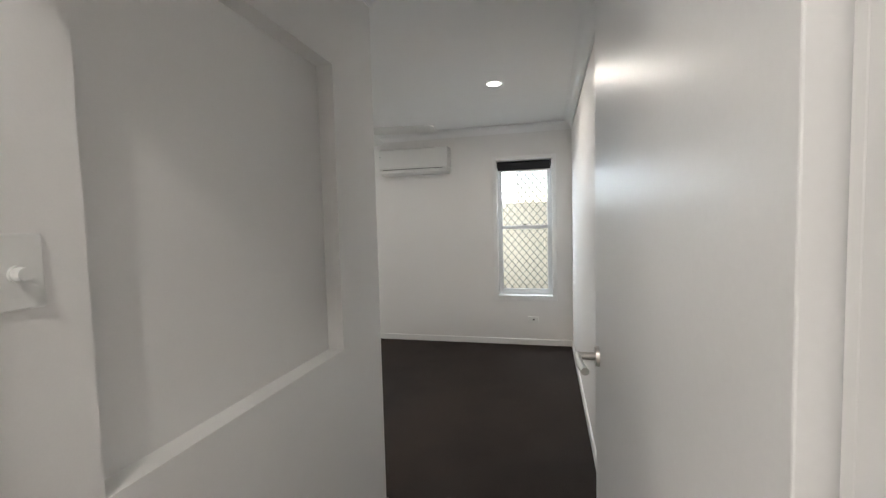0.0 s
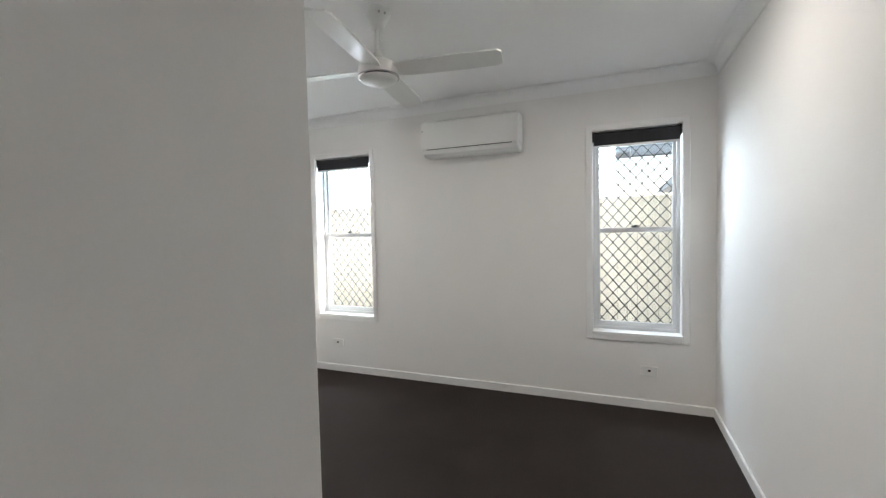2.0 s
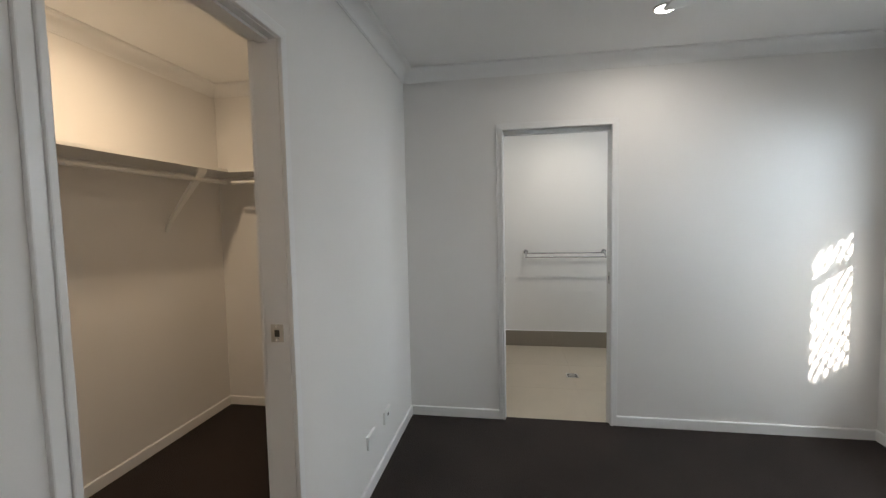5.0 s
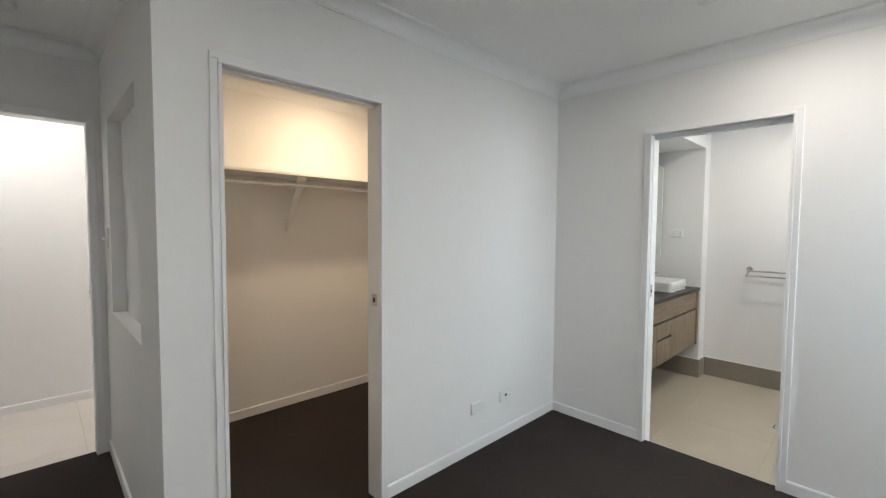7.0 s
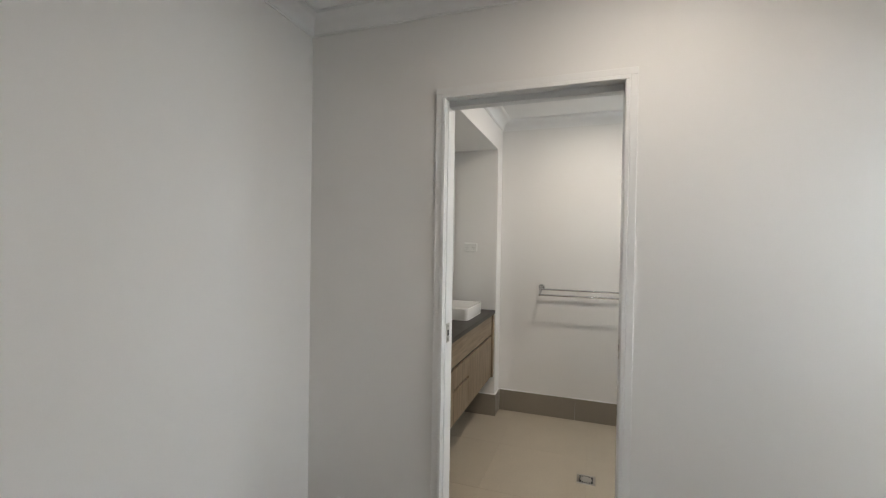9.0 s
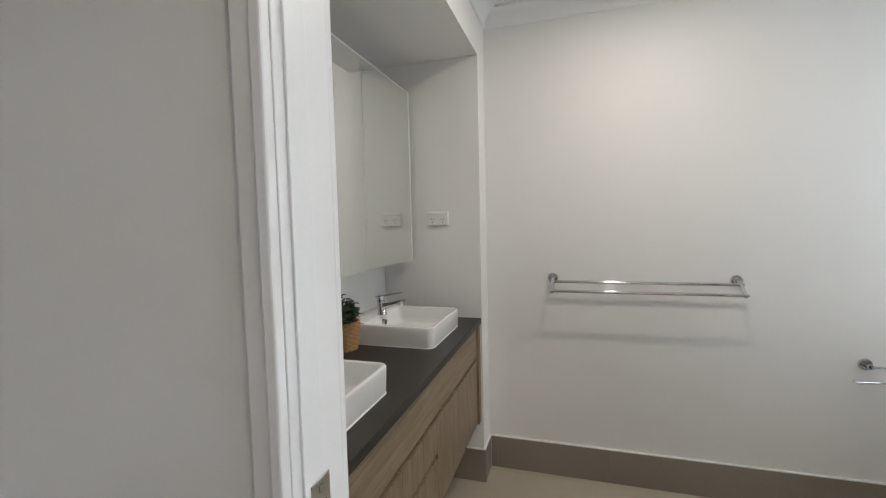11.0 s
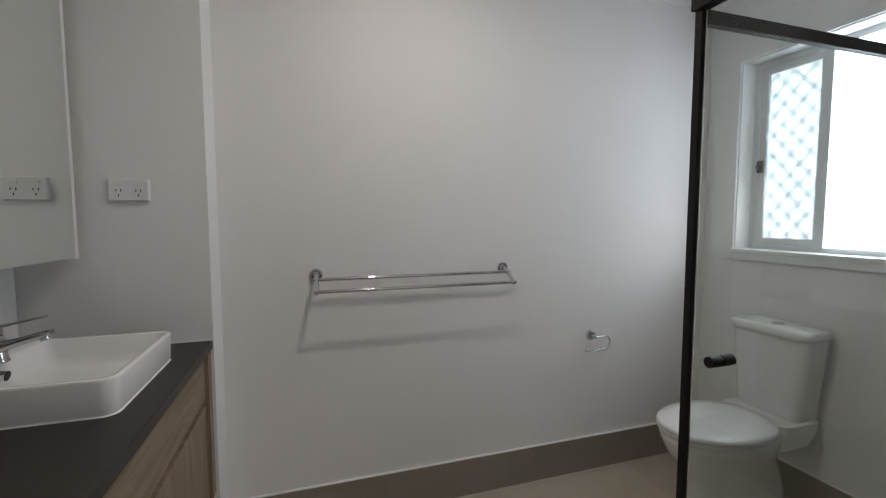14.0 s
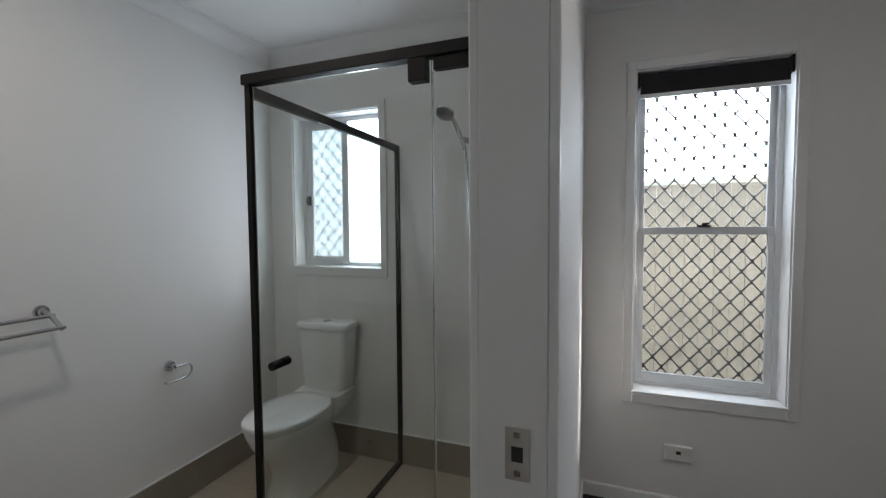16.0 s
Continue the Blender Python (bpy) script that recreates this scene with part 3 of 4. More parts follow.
def data_plate(at, rz, label):
    e = power_plate("data_plate", at, rz, label, False)
    bm = bmesh.new()
    add_box(bm, -0.010, 0.010, -0.0142, -0.0128, 0.034, 0.050)
    mesh_ob("jack", bm, M_DARK, e)
    return e


data_plate((0.4375, 0.0, 0.265), 0, "white plastic wall plate with a dark jack under window")
data_plate((3.205, 0.0, 0.268), 0, "white plastic wall plate with a dark jack under window")
power_plate("blank_plate", (0.897, S_Y, 0.262), 180, "white plastic blank wall plate on bedroom wall", False)
data_plate((0.616, S_Y, 0.262), 180, "white plastic aerial plate on bedroom wall")
power_plate("power_outlet", (NIB_X, -2.675, 1.361), 90, "white plastic double power point beside vanity")


def air_conditioner():
    x0, x1, z0, z1 = 1.472, 2.288, 2.000, 2.296
    e = thing("air_conditioner", ((x0 + x1) / 2, 0.0, z0), "white wall-mounted split system air conditioner", "air conditioner")
    w, h = (x1 - x0) / 2, z1 - z0
    prof = [(0.0, 0.0), (0.0, h), (-0.150, h), (-0.172, h - 0.010), (-0.186, h - 0.03), (-0.192, 0.075), (-0.185, 0.058)]
    low = [(0.0, 0.004), (0.0, 0.060), (-0.178, 0.058), (-0.186, 0.052), (-0.170, 0.022), (-0.120, 0.004)]

    def extrude(nm, pr, mat, xa, xb):
        bm = bmesh.new()
        a = [bm.verts.new((xa, y, z)) for y, z in pr]
        b = [bm.verts.new((xb, y, z)) for y, z in pr]
        bridge(bm, a, b)
        bm.faces.new(a)
        bm.faces.new(b)
        bmesh.ops.bevel(bm, geom=[ed for ed in bm.edges if abs(ed.verts[0].co.x - ed.verts[1].co.x) < 1e-6], offset=0.006, segments=3, affect="EDGES")
        return mesh_ob(nm, bm, mat, e, 35)
    extrude("casing", [(0.0, 0.058), *prof[1:6], (-0.185, 0.060)], M_PLASTIC, -w, w)
    extrude("lower_body", low, M_PLASTIC, -w + 0.004, w - 0.004)
    bm = bmesh.new()
    add_box(bm, -w + 0.05, w - 0.05, -0.1872, -0.176, 0.0535, 0.0580)
    mesh_ob("air_slot", bm, M_DARK, e)
    bm = bmesh.new()
    a = [(-0.183, 0.046), (-0.1865, 0.044), (-0.172, 0.020), (-0.128, 0.0), (-0.126, 0.004), (-0.169, 0.024)]
    p = [bm.verts.new((-w + 0.06, y, z)) for y, z in a]
    q = [bm.verts.new((w - 0.06, y, z)) for y, z in a]
    bridge(bm, p, q)
    bm.faces.new(p)
    bm.faces.new(q)
    mesh_ob("louvre", bm, M_PLASTIC, e)
    boxes("badge", [(-w + 0.008, -w + 0.022, -0.1935, -0.190, 0.205, 0.213)], M_CHROME, 0, e)
    tagged(boxes("top_grille", [(-w + 0.03 + i * 0.026, -w + 0.042 + i * 0.026, -0.145, -0.02, h - 0.002, h + 0.002) for i in range(29)], M_PLASTIC, 0, e), kind="stuff")
    return e


air_conditioner()


def ceiling_fan():
    e = thing("ceiling_fan", (1.868, -1.545, CEIL), "white four-blade ceiling fan on a short rod", "ceiling fan")
    bm = bmesh.new()
    add_lathe(bm, [(0.070, 0.0), (0.070, -0.012), (0.062, -0.030), (0.036, -0.078), (0.030, -0.088), (0.014, -0.090)], 32)
    mesh_ob("canopy", bm, M_PLASTIC, e, 40)
    for a in (0.4, 0.9):
        bm = bmesh.new()
        add_rod(bm, (0.056 * math.cos(a), -0.056 * math.sin(a), -0.030), (0.066 * math.cos(a), -0.066 * math.sin(a), -0.028), 0.006, None, 10)
        mesh_ob("canopy_screw", bm, M_CHROME, e, 40)
    bm = bmesh.new()
    add_rod(bm, (0, 0, -0.088), (0, 0, -0.235), 0.0125, None, 18)
    add_lathe(bm, [(0.0126, -0.20), (0.022, -0.205), (0.026, -0.235), (0.03, -0.248), (0.012, -0.25)], 20)
    mesh_ob("down_rod", bm, M_PLASTIC, e, 40)
    bm = bmesh.new()
    add_lathe(bm, [(0.020, -0.245), (0.075, -0.252), (0.098, -0.268), (0.102, -0.300), (0.098, -0.318), (0.012, -0.318)], 40)
    mesh_ob("motor_housing", bm, M_PLASTIC, e, 35)
    bm = bmesh.new()
    add_lathe(bm, [(0.099, -0.3185), (0.1035, -0.322), (0.1035, -0.328), (0.098, -0.331), (0.09, -0.331)], 40)
    mesh_ob("chrome_band", bm, M_CHROME, e, 35)
    bm = bmesh.new()
    add_lathe(bm, [(0.095, -0.3305), (0.088, -0.345), (0.066, -0.357), (0.032, -0.363), (0.004, -0.364)], 40)
    mesh_ob("bottom_cap", bm, M_PLASTIC, e, 60)
    for k in range(4):
        a = radians(8.5 + 90 * k)
        rot = Matrix.Rotation(a, 4, "Z") @ Matrix.Rotation(radians(-13), 4, "X")
        bm = bmesh.new()
        outl = [(0.085, 0.045), (0.16, 0.060), (0.45, 0.064), (0.600, 0.058), (0.618, 0.044), (0.620, 0.0)]
        top = [(x, y) for x, y in outl] + [(x, -y) for x, y in outl[-2::-1]]
        va = [bm.verts.new(rot @ Vector((x, y, 0.004))) for x, y in top]
        vb = [bm.verts.new(rot @ Vector((x, y, -0.004))) for x, y in top]
        bridge(bm, va, vb)
        bm.faces.new(va)
        bm.faces.new(vb)
        bmesh.ops.translate(bm, vec=(0, 0, -0.292), verts=bm.verts)
        mesh_ob("blade", bm, M_PLASTIC, e, 30)
    return e


ceiling_fan()


def lever_handle(parent, x, y, z, side, toward):
    """Round rose and lever on a door face; side: +1 or -1 along local y; toward: lever direction along x."""
    bm = bmesh.new()
    add_rod(bm, (x, y, z), (x, y + side * 0.009, z), 0.026, 0.024, 28)
    add_rod(bm, (x, y + side * 0.009, z), (x, y + side * 0.048, z), 0.010, 0.009, 16)
    add_tube(bm, [(x - toward * 0.008, y + side * 0.050, z), (x + toward * 0.02, y + side * 0.053, z), (x + toward * 0.07, y + side * 0.052, z), (x + toward * 0.118, y + side * 0.046, z)], 0.0095, 12)
    return mesh_ob("lever_handle", bm, M_SATIN, parent, 40)


def hinged_door(name, hinge, rz, width, label):
    """Flush door leaf; hinge at the origin, leaf along +x, thickness along y."""
    e = thing(name, hinge, label, "door", "", rz)
    boxes("leaf", [(0.002, width, -0.018, 0.018, 0.012, 2.032)], M_DOOR, 0.0018, e)
    lever_handle(e, width - 0.052, 0.018, 1.075, 1, -1)
    lever_handle(e, width - 0.052, -0.018, 1.075, -1, -1)
    for z in (0.20, 1.80):
        bm = bmesh.new()
        add_rod(bm, (-0.003, 0.020, z), (-0.003, 0.020, z + 0.1), 0.006, None, 12)
        add_box(bm, 0.0, 0.034, 0.0175, 0.0195, z, z + 0.1)
        mesh_ob("hinge", bm, M_SATIN, e, 40)
    bm = bmesh.new()
    add_box(bm, width - 0.001, width + 0.0012, -0.011, 0.011, 0.95, 1.11)
    mesh_ob("latch_plate", bm, M_SATIN, e)
    return e


hinged_door("entry_door", (3.534, -4.5455, 0.0), 91.7, 0.872, "flush white painted bedroom door standing open")


def strike(at, rz, label, w=0.019, h=0.042):
    e = thing("strike_plate", at, label, "strike plate", "door strikes", rz)
    boxes("plate", [(-w, w, -0.0022, 0.0, -h, h)], M_SATIN, 0.0008, e)
    boxes("latch_hole", [(-0.009, 0.009, -0.003, -0.0015, -0.012, 0.012)], M_DARK, 0, e)
    each("screw", [(-0.005, 0.005, -0.0030, -0.0015, z - 0.005, z + 0.005) for z in (-h * 0.72, h * 0.72)], M_CHROME, 0.001, e)
    return e


strike((-0.045, EN_DOOR[1] - 0.019, 1.03), 0, "satin steel strike plate in ensuite door jamb")
strike((WIR_DOOR[0] + 0.019, S_Y - 0.045, 1.068), 90, "satin steel strike plate in robe door jamb", 0.023, 0.031)
strike((-0.045, EN_DOOR[0] + 0.019 + 0.004, 1.03), 180, "satin steel edge pull of the pocketed sliding door")
strike((HALL_DOOR[0] + 0.019, DOOR_Y - 0.045, 1.03), 90, "satin steel strike plate in hall door jamb")

# sliding door tucked into its wall pocket, edge showing
e = thing("pocket_door", (-0.052, EN_DOOR[0] + 0.019, 0.0), "white painted sliding door slid into its wall pocket", "door")
boxes("leaf_edge", [(-0.0022, 0.036, 0.0, 0.004, 0.01, 2.03)], M_DOOR, 0.001, e)
# dark strip on the jamb, the shade of the pocket's gap as colour
boxes("pocket_gap_shade", [(-0.005, -0.0025, 0.0, 0.0012, 0.01, 2.02)], M_DARK, 0, e)
boxes("head_track", [(-0.024, 0.024, 0.002, EN_DOOR[1] - EN_DOOR[0] - 0.04, 2.020, 2.046)], M_ALU, 0.001, e)

e = thing("pocket_door", (WIR_DOOR[1] - 0.019, S_Y - 0.045, 0.0), "white painted robe sliding door slid into its pocket", "door")
boxes("leaf_edge", [(-0.004, 0.0, -0.018, 0.018, 0.022, 2.03)], M_DOOR, 0.001, e)
# two dark strips on the jamb for the shade beside the leaf
boxes("pocket_gap_shade", [(-0.0012, 0.0, -0.021, -0.0185, 0.022, 2.02), (-0.0012, 0.0, 0.0185, 0.021, 0.022, 2.02)], M_DARK, 0, e)
boxes("head_track", [(WIR_DOOR[0] - WIR_DOOR[1] + 0.042, -0.006, -0.020, 0.020, 2.036, 2.046)], M_TRIM, 0.001, e)

e = thing("light_switch", (COR_X, -4.386, 1.308), "white plastic switch plate with round dimmer knob", "light switch", "", 90)
boxes("plate", [(-0.036, 0.036, -0.008, 0.0, 0.0, 0.116)], M_PLASTIC, 0.003, e)
bm = bmesh.new()
add_rod(bm, (0.0, -0.0075, 0.055), (0.0, -0.012, 0.055), 0.0135, None, 24)
add_rod(bm, (0.0, -0.012, 0.055), (0.0, -0.026, 0.055), 0.0110, 0.0100, 24)
mesh_ob("knob", bm, M_PLASTIC, e, 40)

e = thing("smoke_alarm", (2.98, -4.15, CEIL), "round white plastic smoke alarm on ceiling", "smoke alarm")
bm = bmesh.new()
add_lathe(bm, [(0.055, 0.0), (0.055, -0.018), (0.048, -0.032), (0.03, -0.038), (0.003, -0.039)], 32)
mesh_ob("alarm_body", bm, M_PLASTIC, e, 40)


# ---- walk-in robe ----
def robe_shelf():
    D, z, t = 0.312, 1.822, 0.018
    e = thing("robe_shelf", (0, WIR_Y, 0), "white melamine L-shaped robe shelf with hanging rails", "shelf")
    L = COR_X - 0.09
    boxes("shelf_board", [(0.0, L, 0.0, D, z - t, z), (0.0, D, D, -WIR_Y + S_Y - 0.09, z - t, z)], M_PLASTIC, 0.001, e)
    bm = bmesh.new()
    add_rod(bm, (0.28, 0.262, z - 0.085), (L, 0.262, z - 0.085), 0.0125, None, 16)
    add_rod(bm, (0.262, 0.30, z - 0.085), (0.262, -WIR_Y + S_Y - 0.09, z - 0.085), 0.0125, None, 16)
    mesh_ob("hanging_rail", bm, M_PLASTIC, e, 40)

    def bracket(org, ax, out):
        bm = bmesh.new()
        o, ax, out = Vector(org), Vector(ax), Vector(out)
        rings = []
        for u, v, hw in ((D - 0.012, -0.001, 0.036), (D - 0.022, -0.030, 0.034), (0.15, -0.20, 0.022), (0.030, -0.355, 0.014), (0.017, -0.400, 0.012)):
            rings.append([bm.verts.new(o + ax * (k * hw) + out * (u - d) + Vector((0, 0, v))) for k, d in ((-1, 0.0), (1, 0.0), (1, 0.016), (-1, 0.016))])
        for q0, q1 in zip(rings, rings[1:]):
            bridge(bm, q0, q1)
        bm.faces.new(rings[0])
        bm.faces.new(rings[-1])
        mesh_ob("bracket", bm, M_PLASTIC, e)
    for x in (0.535, 1.487):
        bracket((x, 0, z - t), (1, 0, 0), (0, 1, 0))
    bracket((0, 0.68, z - t), (0, 1, 0), (1, 0, 0))
    return e


robe_shelf()


# ---- ensuite ----
V0, V1 = NIB_X + 0.003, EN_X - 0.003
V_FRONT, V_TOP = -2.449, 0.872


def vanity():
    e = thing("vanity_unit", ((V0 + V1) / 2, BACK_Y, 0.0), "wall-hung oak laminate double vanity with dark stone top", "vanity")
    cx = (V0 + V1) / 2
    a, b = V0 - cx, V1 - cx
    yf = V_FRONT - BACK_Y
    boxes("carcass", [(a, b, 0.0, yf - 0.040, 0.325, 0.845)], M_WOOD_V, 0.001, e)
    boxes("benchtop", [(a, b, 0.0, yf, 0.842, V_TOP)], M_BENCH, 0.0025, e)
    each("end_panel", [(a, a + 0.045, yf - 0.039, yf - 0.008, 0.315, 0.845), (b - 0.045, b, yf - 0.039, yf - 0.008, 0.315, 0.845)], M_WOOD_V, 0.001, e)
    boxes("fascia", [(a + 0.048, b - 0.048, yf - 0.039, yf - 0.020, 0.675, 0.843)], M_WOOD_H, 0.0015, e)
    s0, s1 = -1.045 - cx, -0.715 - cx
    boxes("door_front", [(a + 0.048, s0 - 0.0015, yf - 0.039, yf - 0.020, 0.318, 0.655)], M_WOOD_V, 0.0015, e)
    boxes("door_front", [(s1 + 0.0015, b - 0.048, yf - 0.039, yf - 0.020, 0.318, 0.655)], M_WOOD_V, 0.0015, e)
    boxes("drawer_front", [(s0 + 0.0015, s1 - 0.0015, yf - 0.039, yf - 0.020, 0.530, 0.655)], M_WOOD_V, 0.0015, e)
    boxes("drawer_front", [(s0 + 0.0015, s1 - 0.0015, yf - 0.039, yf - 0.020, 0.318, 0.511)], M_WOOD_V, 0.0015, e)
    # near-black strips behind the front gaps stand in for their shade
    boxes("finger_gap_shade", [(a + 0.048, b - 0.048, yf - 0.041, yf - 0.036, 0.653, 0.677), (s0, s1, yf - 0.041, yf - 0.036, 0.510, 0.531)], M_DARK, 0, e)
    boxes("silicone_bead", [(a, b, 0.0, 0.004, V_TOP, V_TOP + 0.004), (a, a + 0.004, 0.0, yf, V_TOP, V_TOP + 0.004)], M_SILICONE, 0, e)
    return e


vanity()


def tile_upstand():
    """White splashback tiles behind the basins: a low course and tall tiles over it."""
    e = thing("splashback", (0, BACK_Y, V_TOP), "white gloss splashback tiles between basins and mirror", "splashback")
    a, b = V0 + 0.002, V1 - 0.002
    boxes("grout_bed", [(a, b, 0.0, 0.0066, 0.004, 0.310)], M_WHITE_GROUT, 0, e)
    for cuts, z0, z1 in (((a, -1.652, -1.052, -0.452, b), 0.0045, 0.0345), ((a, -1.195, -0.595, b), 0.0365, 0.310)):
        for x0, x1 in zip(cuts, cuts[1:]):
            boxes("tile", [(x0 + 0.0008, x1 - 0.0008, 0.0, 0.008, z0, z1)], M_CERAMIC, 0.0012, e)
    return e


def basin(x):
    """Semi-inset rectangular basin with a tap ledge; front to +y."""
    e = thing("wash_basin", (x, BACK_Y + 0.262, V_TOP), "white ceramic rectangular countertop basin with tap ledge", "basin", "vanity basins")
    W, D, H = 0.416, 0.432, 0.086
    cy = 0.0
    bm = bmesh.new()
    wy = 0.052
    ci = cy + wy - 0.004
    loft(bm, [rrect(W - 0.012, D - 0.012, 0.028, 0.0, 0, cy), rrect(W - 0.005, D - 0.005, 0.030, 0.014, 0, cy), rrect(W, D, 0.032, H - 0.007, 0, cy), rrect(W - 0.0015, D - 0.0015, 0.032, H - 0.002, 0, cy),
              rrect(W - 0.006, D - 0.006, 0.030, H, 0, cy), rrect(W - 0.024, D - 0.122, 0.024, H, 0, ci), rrect(W - 0.030, D - 0.128, 0.024, H - 0.004, 0, ci),
              rrect(W - 0.038, D - 0.140, 0.030, H - 0.052, 0, ci), rrect(W - 0.060, D - 0.165, 0.036, 0.015, 0, ci), rrect(W - 0.10, D - 0.20, 0.045, 0.0085, 0, ci), rrect(W - 0.20, D - 0.30, 0.05, 0.006, 0, ci), rrect(0.05, 0.05, 0.02, 0.005, 0, ci)])
    mesh_ob("bowl", bm, M_CERAMIC, e, 50)
    bm = bmesh.new()
    yb = cy + wy - 0.004 - (D - 0.150) / 2
    add_rod(bm, (0, yb - 0.006, H - 0.034), (0, yb + 0.010, H - 0.036), 0.0125, None, 20)
    mesh_ob("overflow_ring", bm, M_CHROME, e, 40)
    bm = bmesh.new()
    add_rod(bm, (0, yb, H - 0.034), (0, yb + 0.0112, H - 0.036), 0.0116, None, 20)
    mesh_ob("overflow_hole", bm, M_DARK, e, 40)
    bm = bmesh.new()
    add_lathe(bm, [(0.032, 0.006), (0.032, 0.010), (0.024, 0.012), (0.022, 0.010), (0.002, 0.011)], 28, (0, cy + wy + 0.055, 0.0))
    mesh_ob("waste", bm, M_CHROME, e, 40)
    bm = bmesh.new()
    loft(bm, [rrect(W - 0.004, D - 0.004, 0.030, 0.0002, 0, cy), rrect(W - 0.006, D - 0.006, 0.030, 0.0022, 0, cy), rrect(W - 0.016, D - 0.016, 0.028, 0.0042, 0, cy)])
    mesh_ob("silicone_bead", bm, M_SILICONE, e, 50)
    # mixer tap on the ledge
    t = thing("mixer_tap", (x, BACK_Y + 0.162, V_TOP + H), "chrome single lever basin mixer tap", "tap", "vanity taps")
    bm = bmesh.new()
    loft(bm, [rrect(0.047, 0.045, 0.021, 0.0), rrect(0.047, 0.045, 0.021, 0.004), rrect(0.042, 0.040, 0.019, 0.008), rrect(0.040, 0.037, 0.018, 0.040, 0, -0.002), rrect(0.038, 0.036, 0.017, 0.064, 0, -0.005)])
    mesh_ob("body", bm, M_CHROME, t, 35)
    bm = bmesh.new()
    loft(bm, [[(p[0], 0.000, 0.034 + p[1]) for p in rrect(0.036, 0.034, 0.012, 0)], [(p[0], 0.045, 0.047 + p[1]) for p in rrect(0.033, 0.022, 0.010, 0)],
              [(p[0], 0.100, 0.063 + p[1]) for p in rrect(0.029, 0.016, 0.007, 0)], [(p[0], 0.111, 0.066 + p[1]) for p in rrect(0.022, 0.011, 0.005, 0)]])
    add_rod(bm, (0, 0.094, 0.056), (0, 0.097, 0.046), 0.010, None, 18)
    mesh_ob("spout", bm, M_CHROME, t, 35)
    bm = bmesh.new()
    loft(bm, [rrect(0.034, 0.031, 0.015, 0.0645, 0, -0.005), rrect(0.038, 0.036, 0.017, 0.067, 0, -0.005), rrect(0.038, 0.036, 0.017, 0.080, 0, -0.006), rrect(0.033, 0.031, 0.014, 0.086, 0, -0.006)])
    loft(bm, [[(p[0], -0.025, 0.083 + p[1]) for p in rrect(0.033, 0.008, 0.003, 0)], [(p[0], 0.030, 0.091 + p[1]) for p in rrect(0.031, 0.007, 0.003, 0)],
              [(p[0], 0.100, 0.105 + p[1]) for p in rrect(0.022, 0.004, 0.0015, 0)]])
    mesh_ob("lever", bm, M_CHROME, t, 35)
    return e


tile_upstand()
basin(-0.560)
basin(-1.392)


def mirror_cabinet():
    xs = (-1.736, -1.210, -0.728, -0.246)
    z0, z1, y1 = 1.180, 2.058, -2.811
    e = thing("mirror_cabinet", (xs[0], BACK_Y, z0), "white shaving cabinet with three mirrored doors", "mirror cabinet")
    boxes("body", [(0.0, xs[3] - xs[0], 0.0, y1 - BACK_Y - 0.022, 0.0, z1 - z0)], M_PLASTIC, 0.001, e)
    boxes("side_edge", [(-0.004, 0.014, 0.0, y1 - BACK_Y - 0.001, -0.002, z1 - z0 + 0.002), (0.014, xs[3] - xs[0], 0.0, y1 - BACK_Y - 0.012, z1 - z0, z1 - z0 + 0.012)], M_PLASTIC, 0.001, e)
    for a, b in zip(xs, xs[1:]):
        lo = a - xs[0] + (0.016 if a == xs[0] else 0.002)
        if a != xs[0]:
            # dark backing strip stands in for the shade between two doors
            boxes("door_gap_shade", [(a - xs[0] - 0.003, a - xs[0] + 0.003, y1 - BACK_Y - 0.0225, y1 - BACK_Y - 0.016, 0.0, z1 - z0)], M_DARK, 0, e)
        boxes("mirror_door", [(lo, b - xs[0] - 0.002, y1 - BACK_Y - 0.020, y1 - BACK_Y - 0.004, 0.002, z1 - z0 - 0.002)], M_PLASTIC, 0, e)
        boxes("mirror_glass", [(lo, b - xs[0] - 0.002, y1 - BACK_Y - 0.0036, y1 - BACK_Y, 0.002, z1 - z0 - 0.002)], M_MIRROR, 0.0012, e)
    return e


mirror_cabinet()


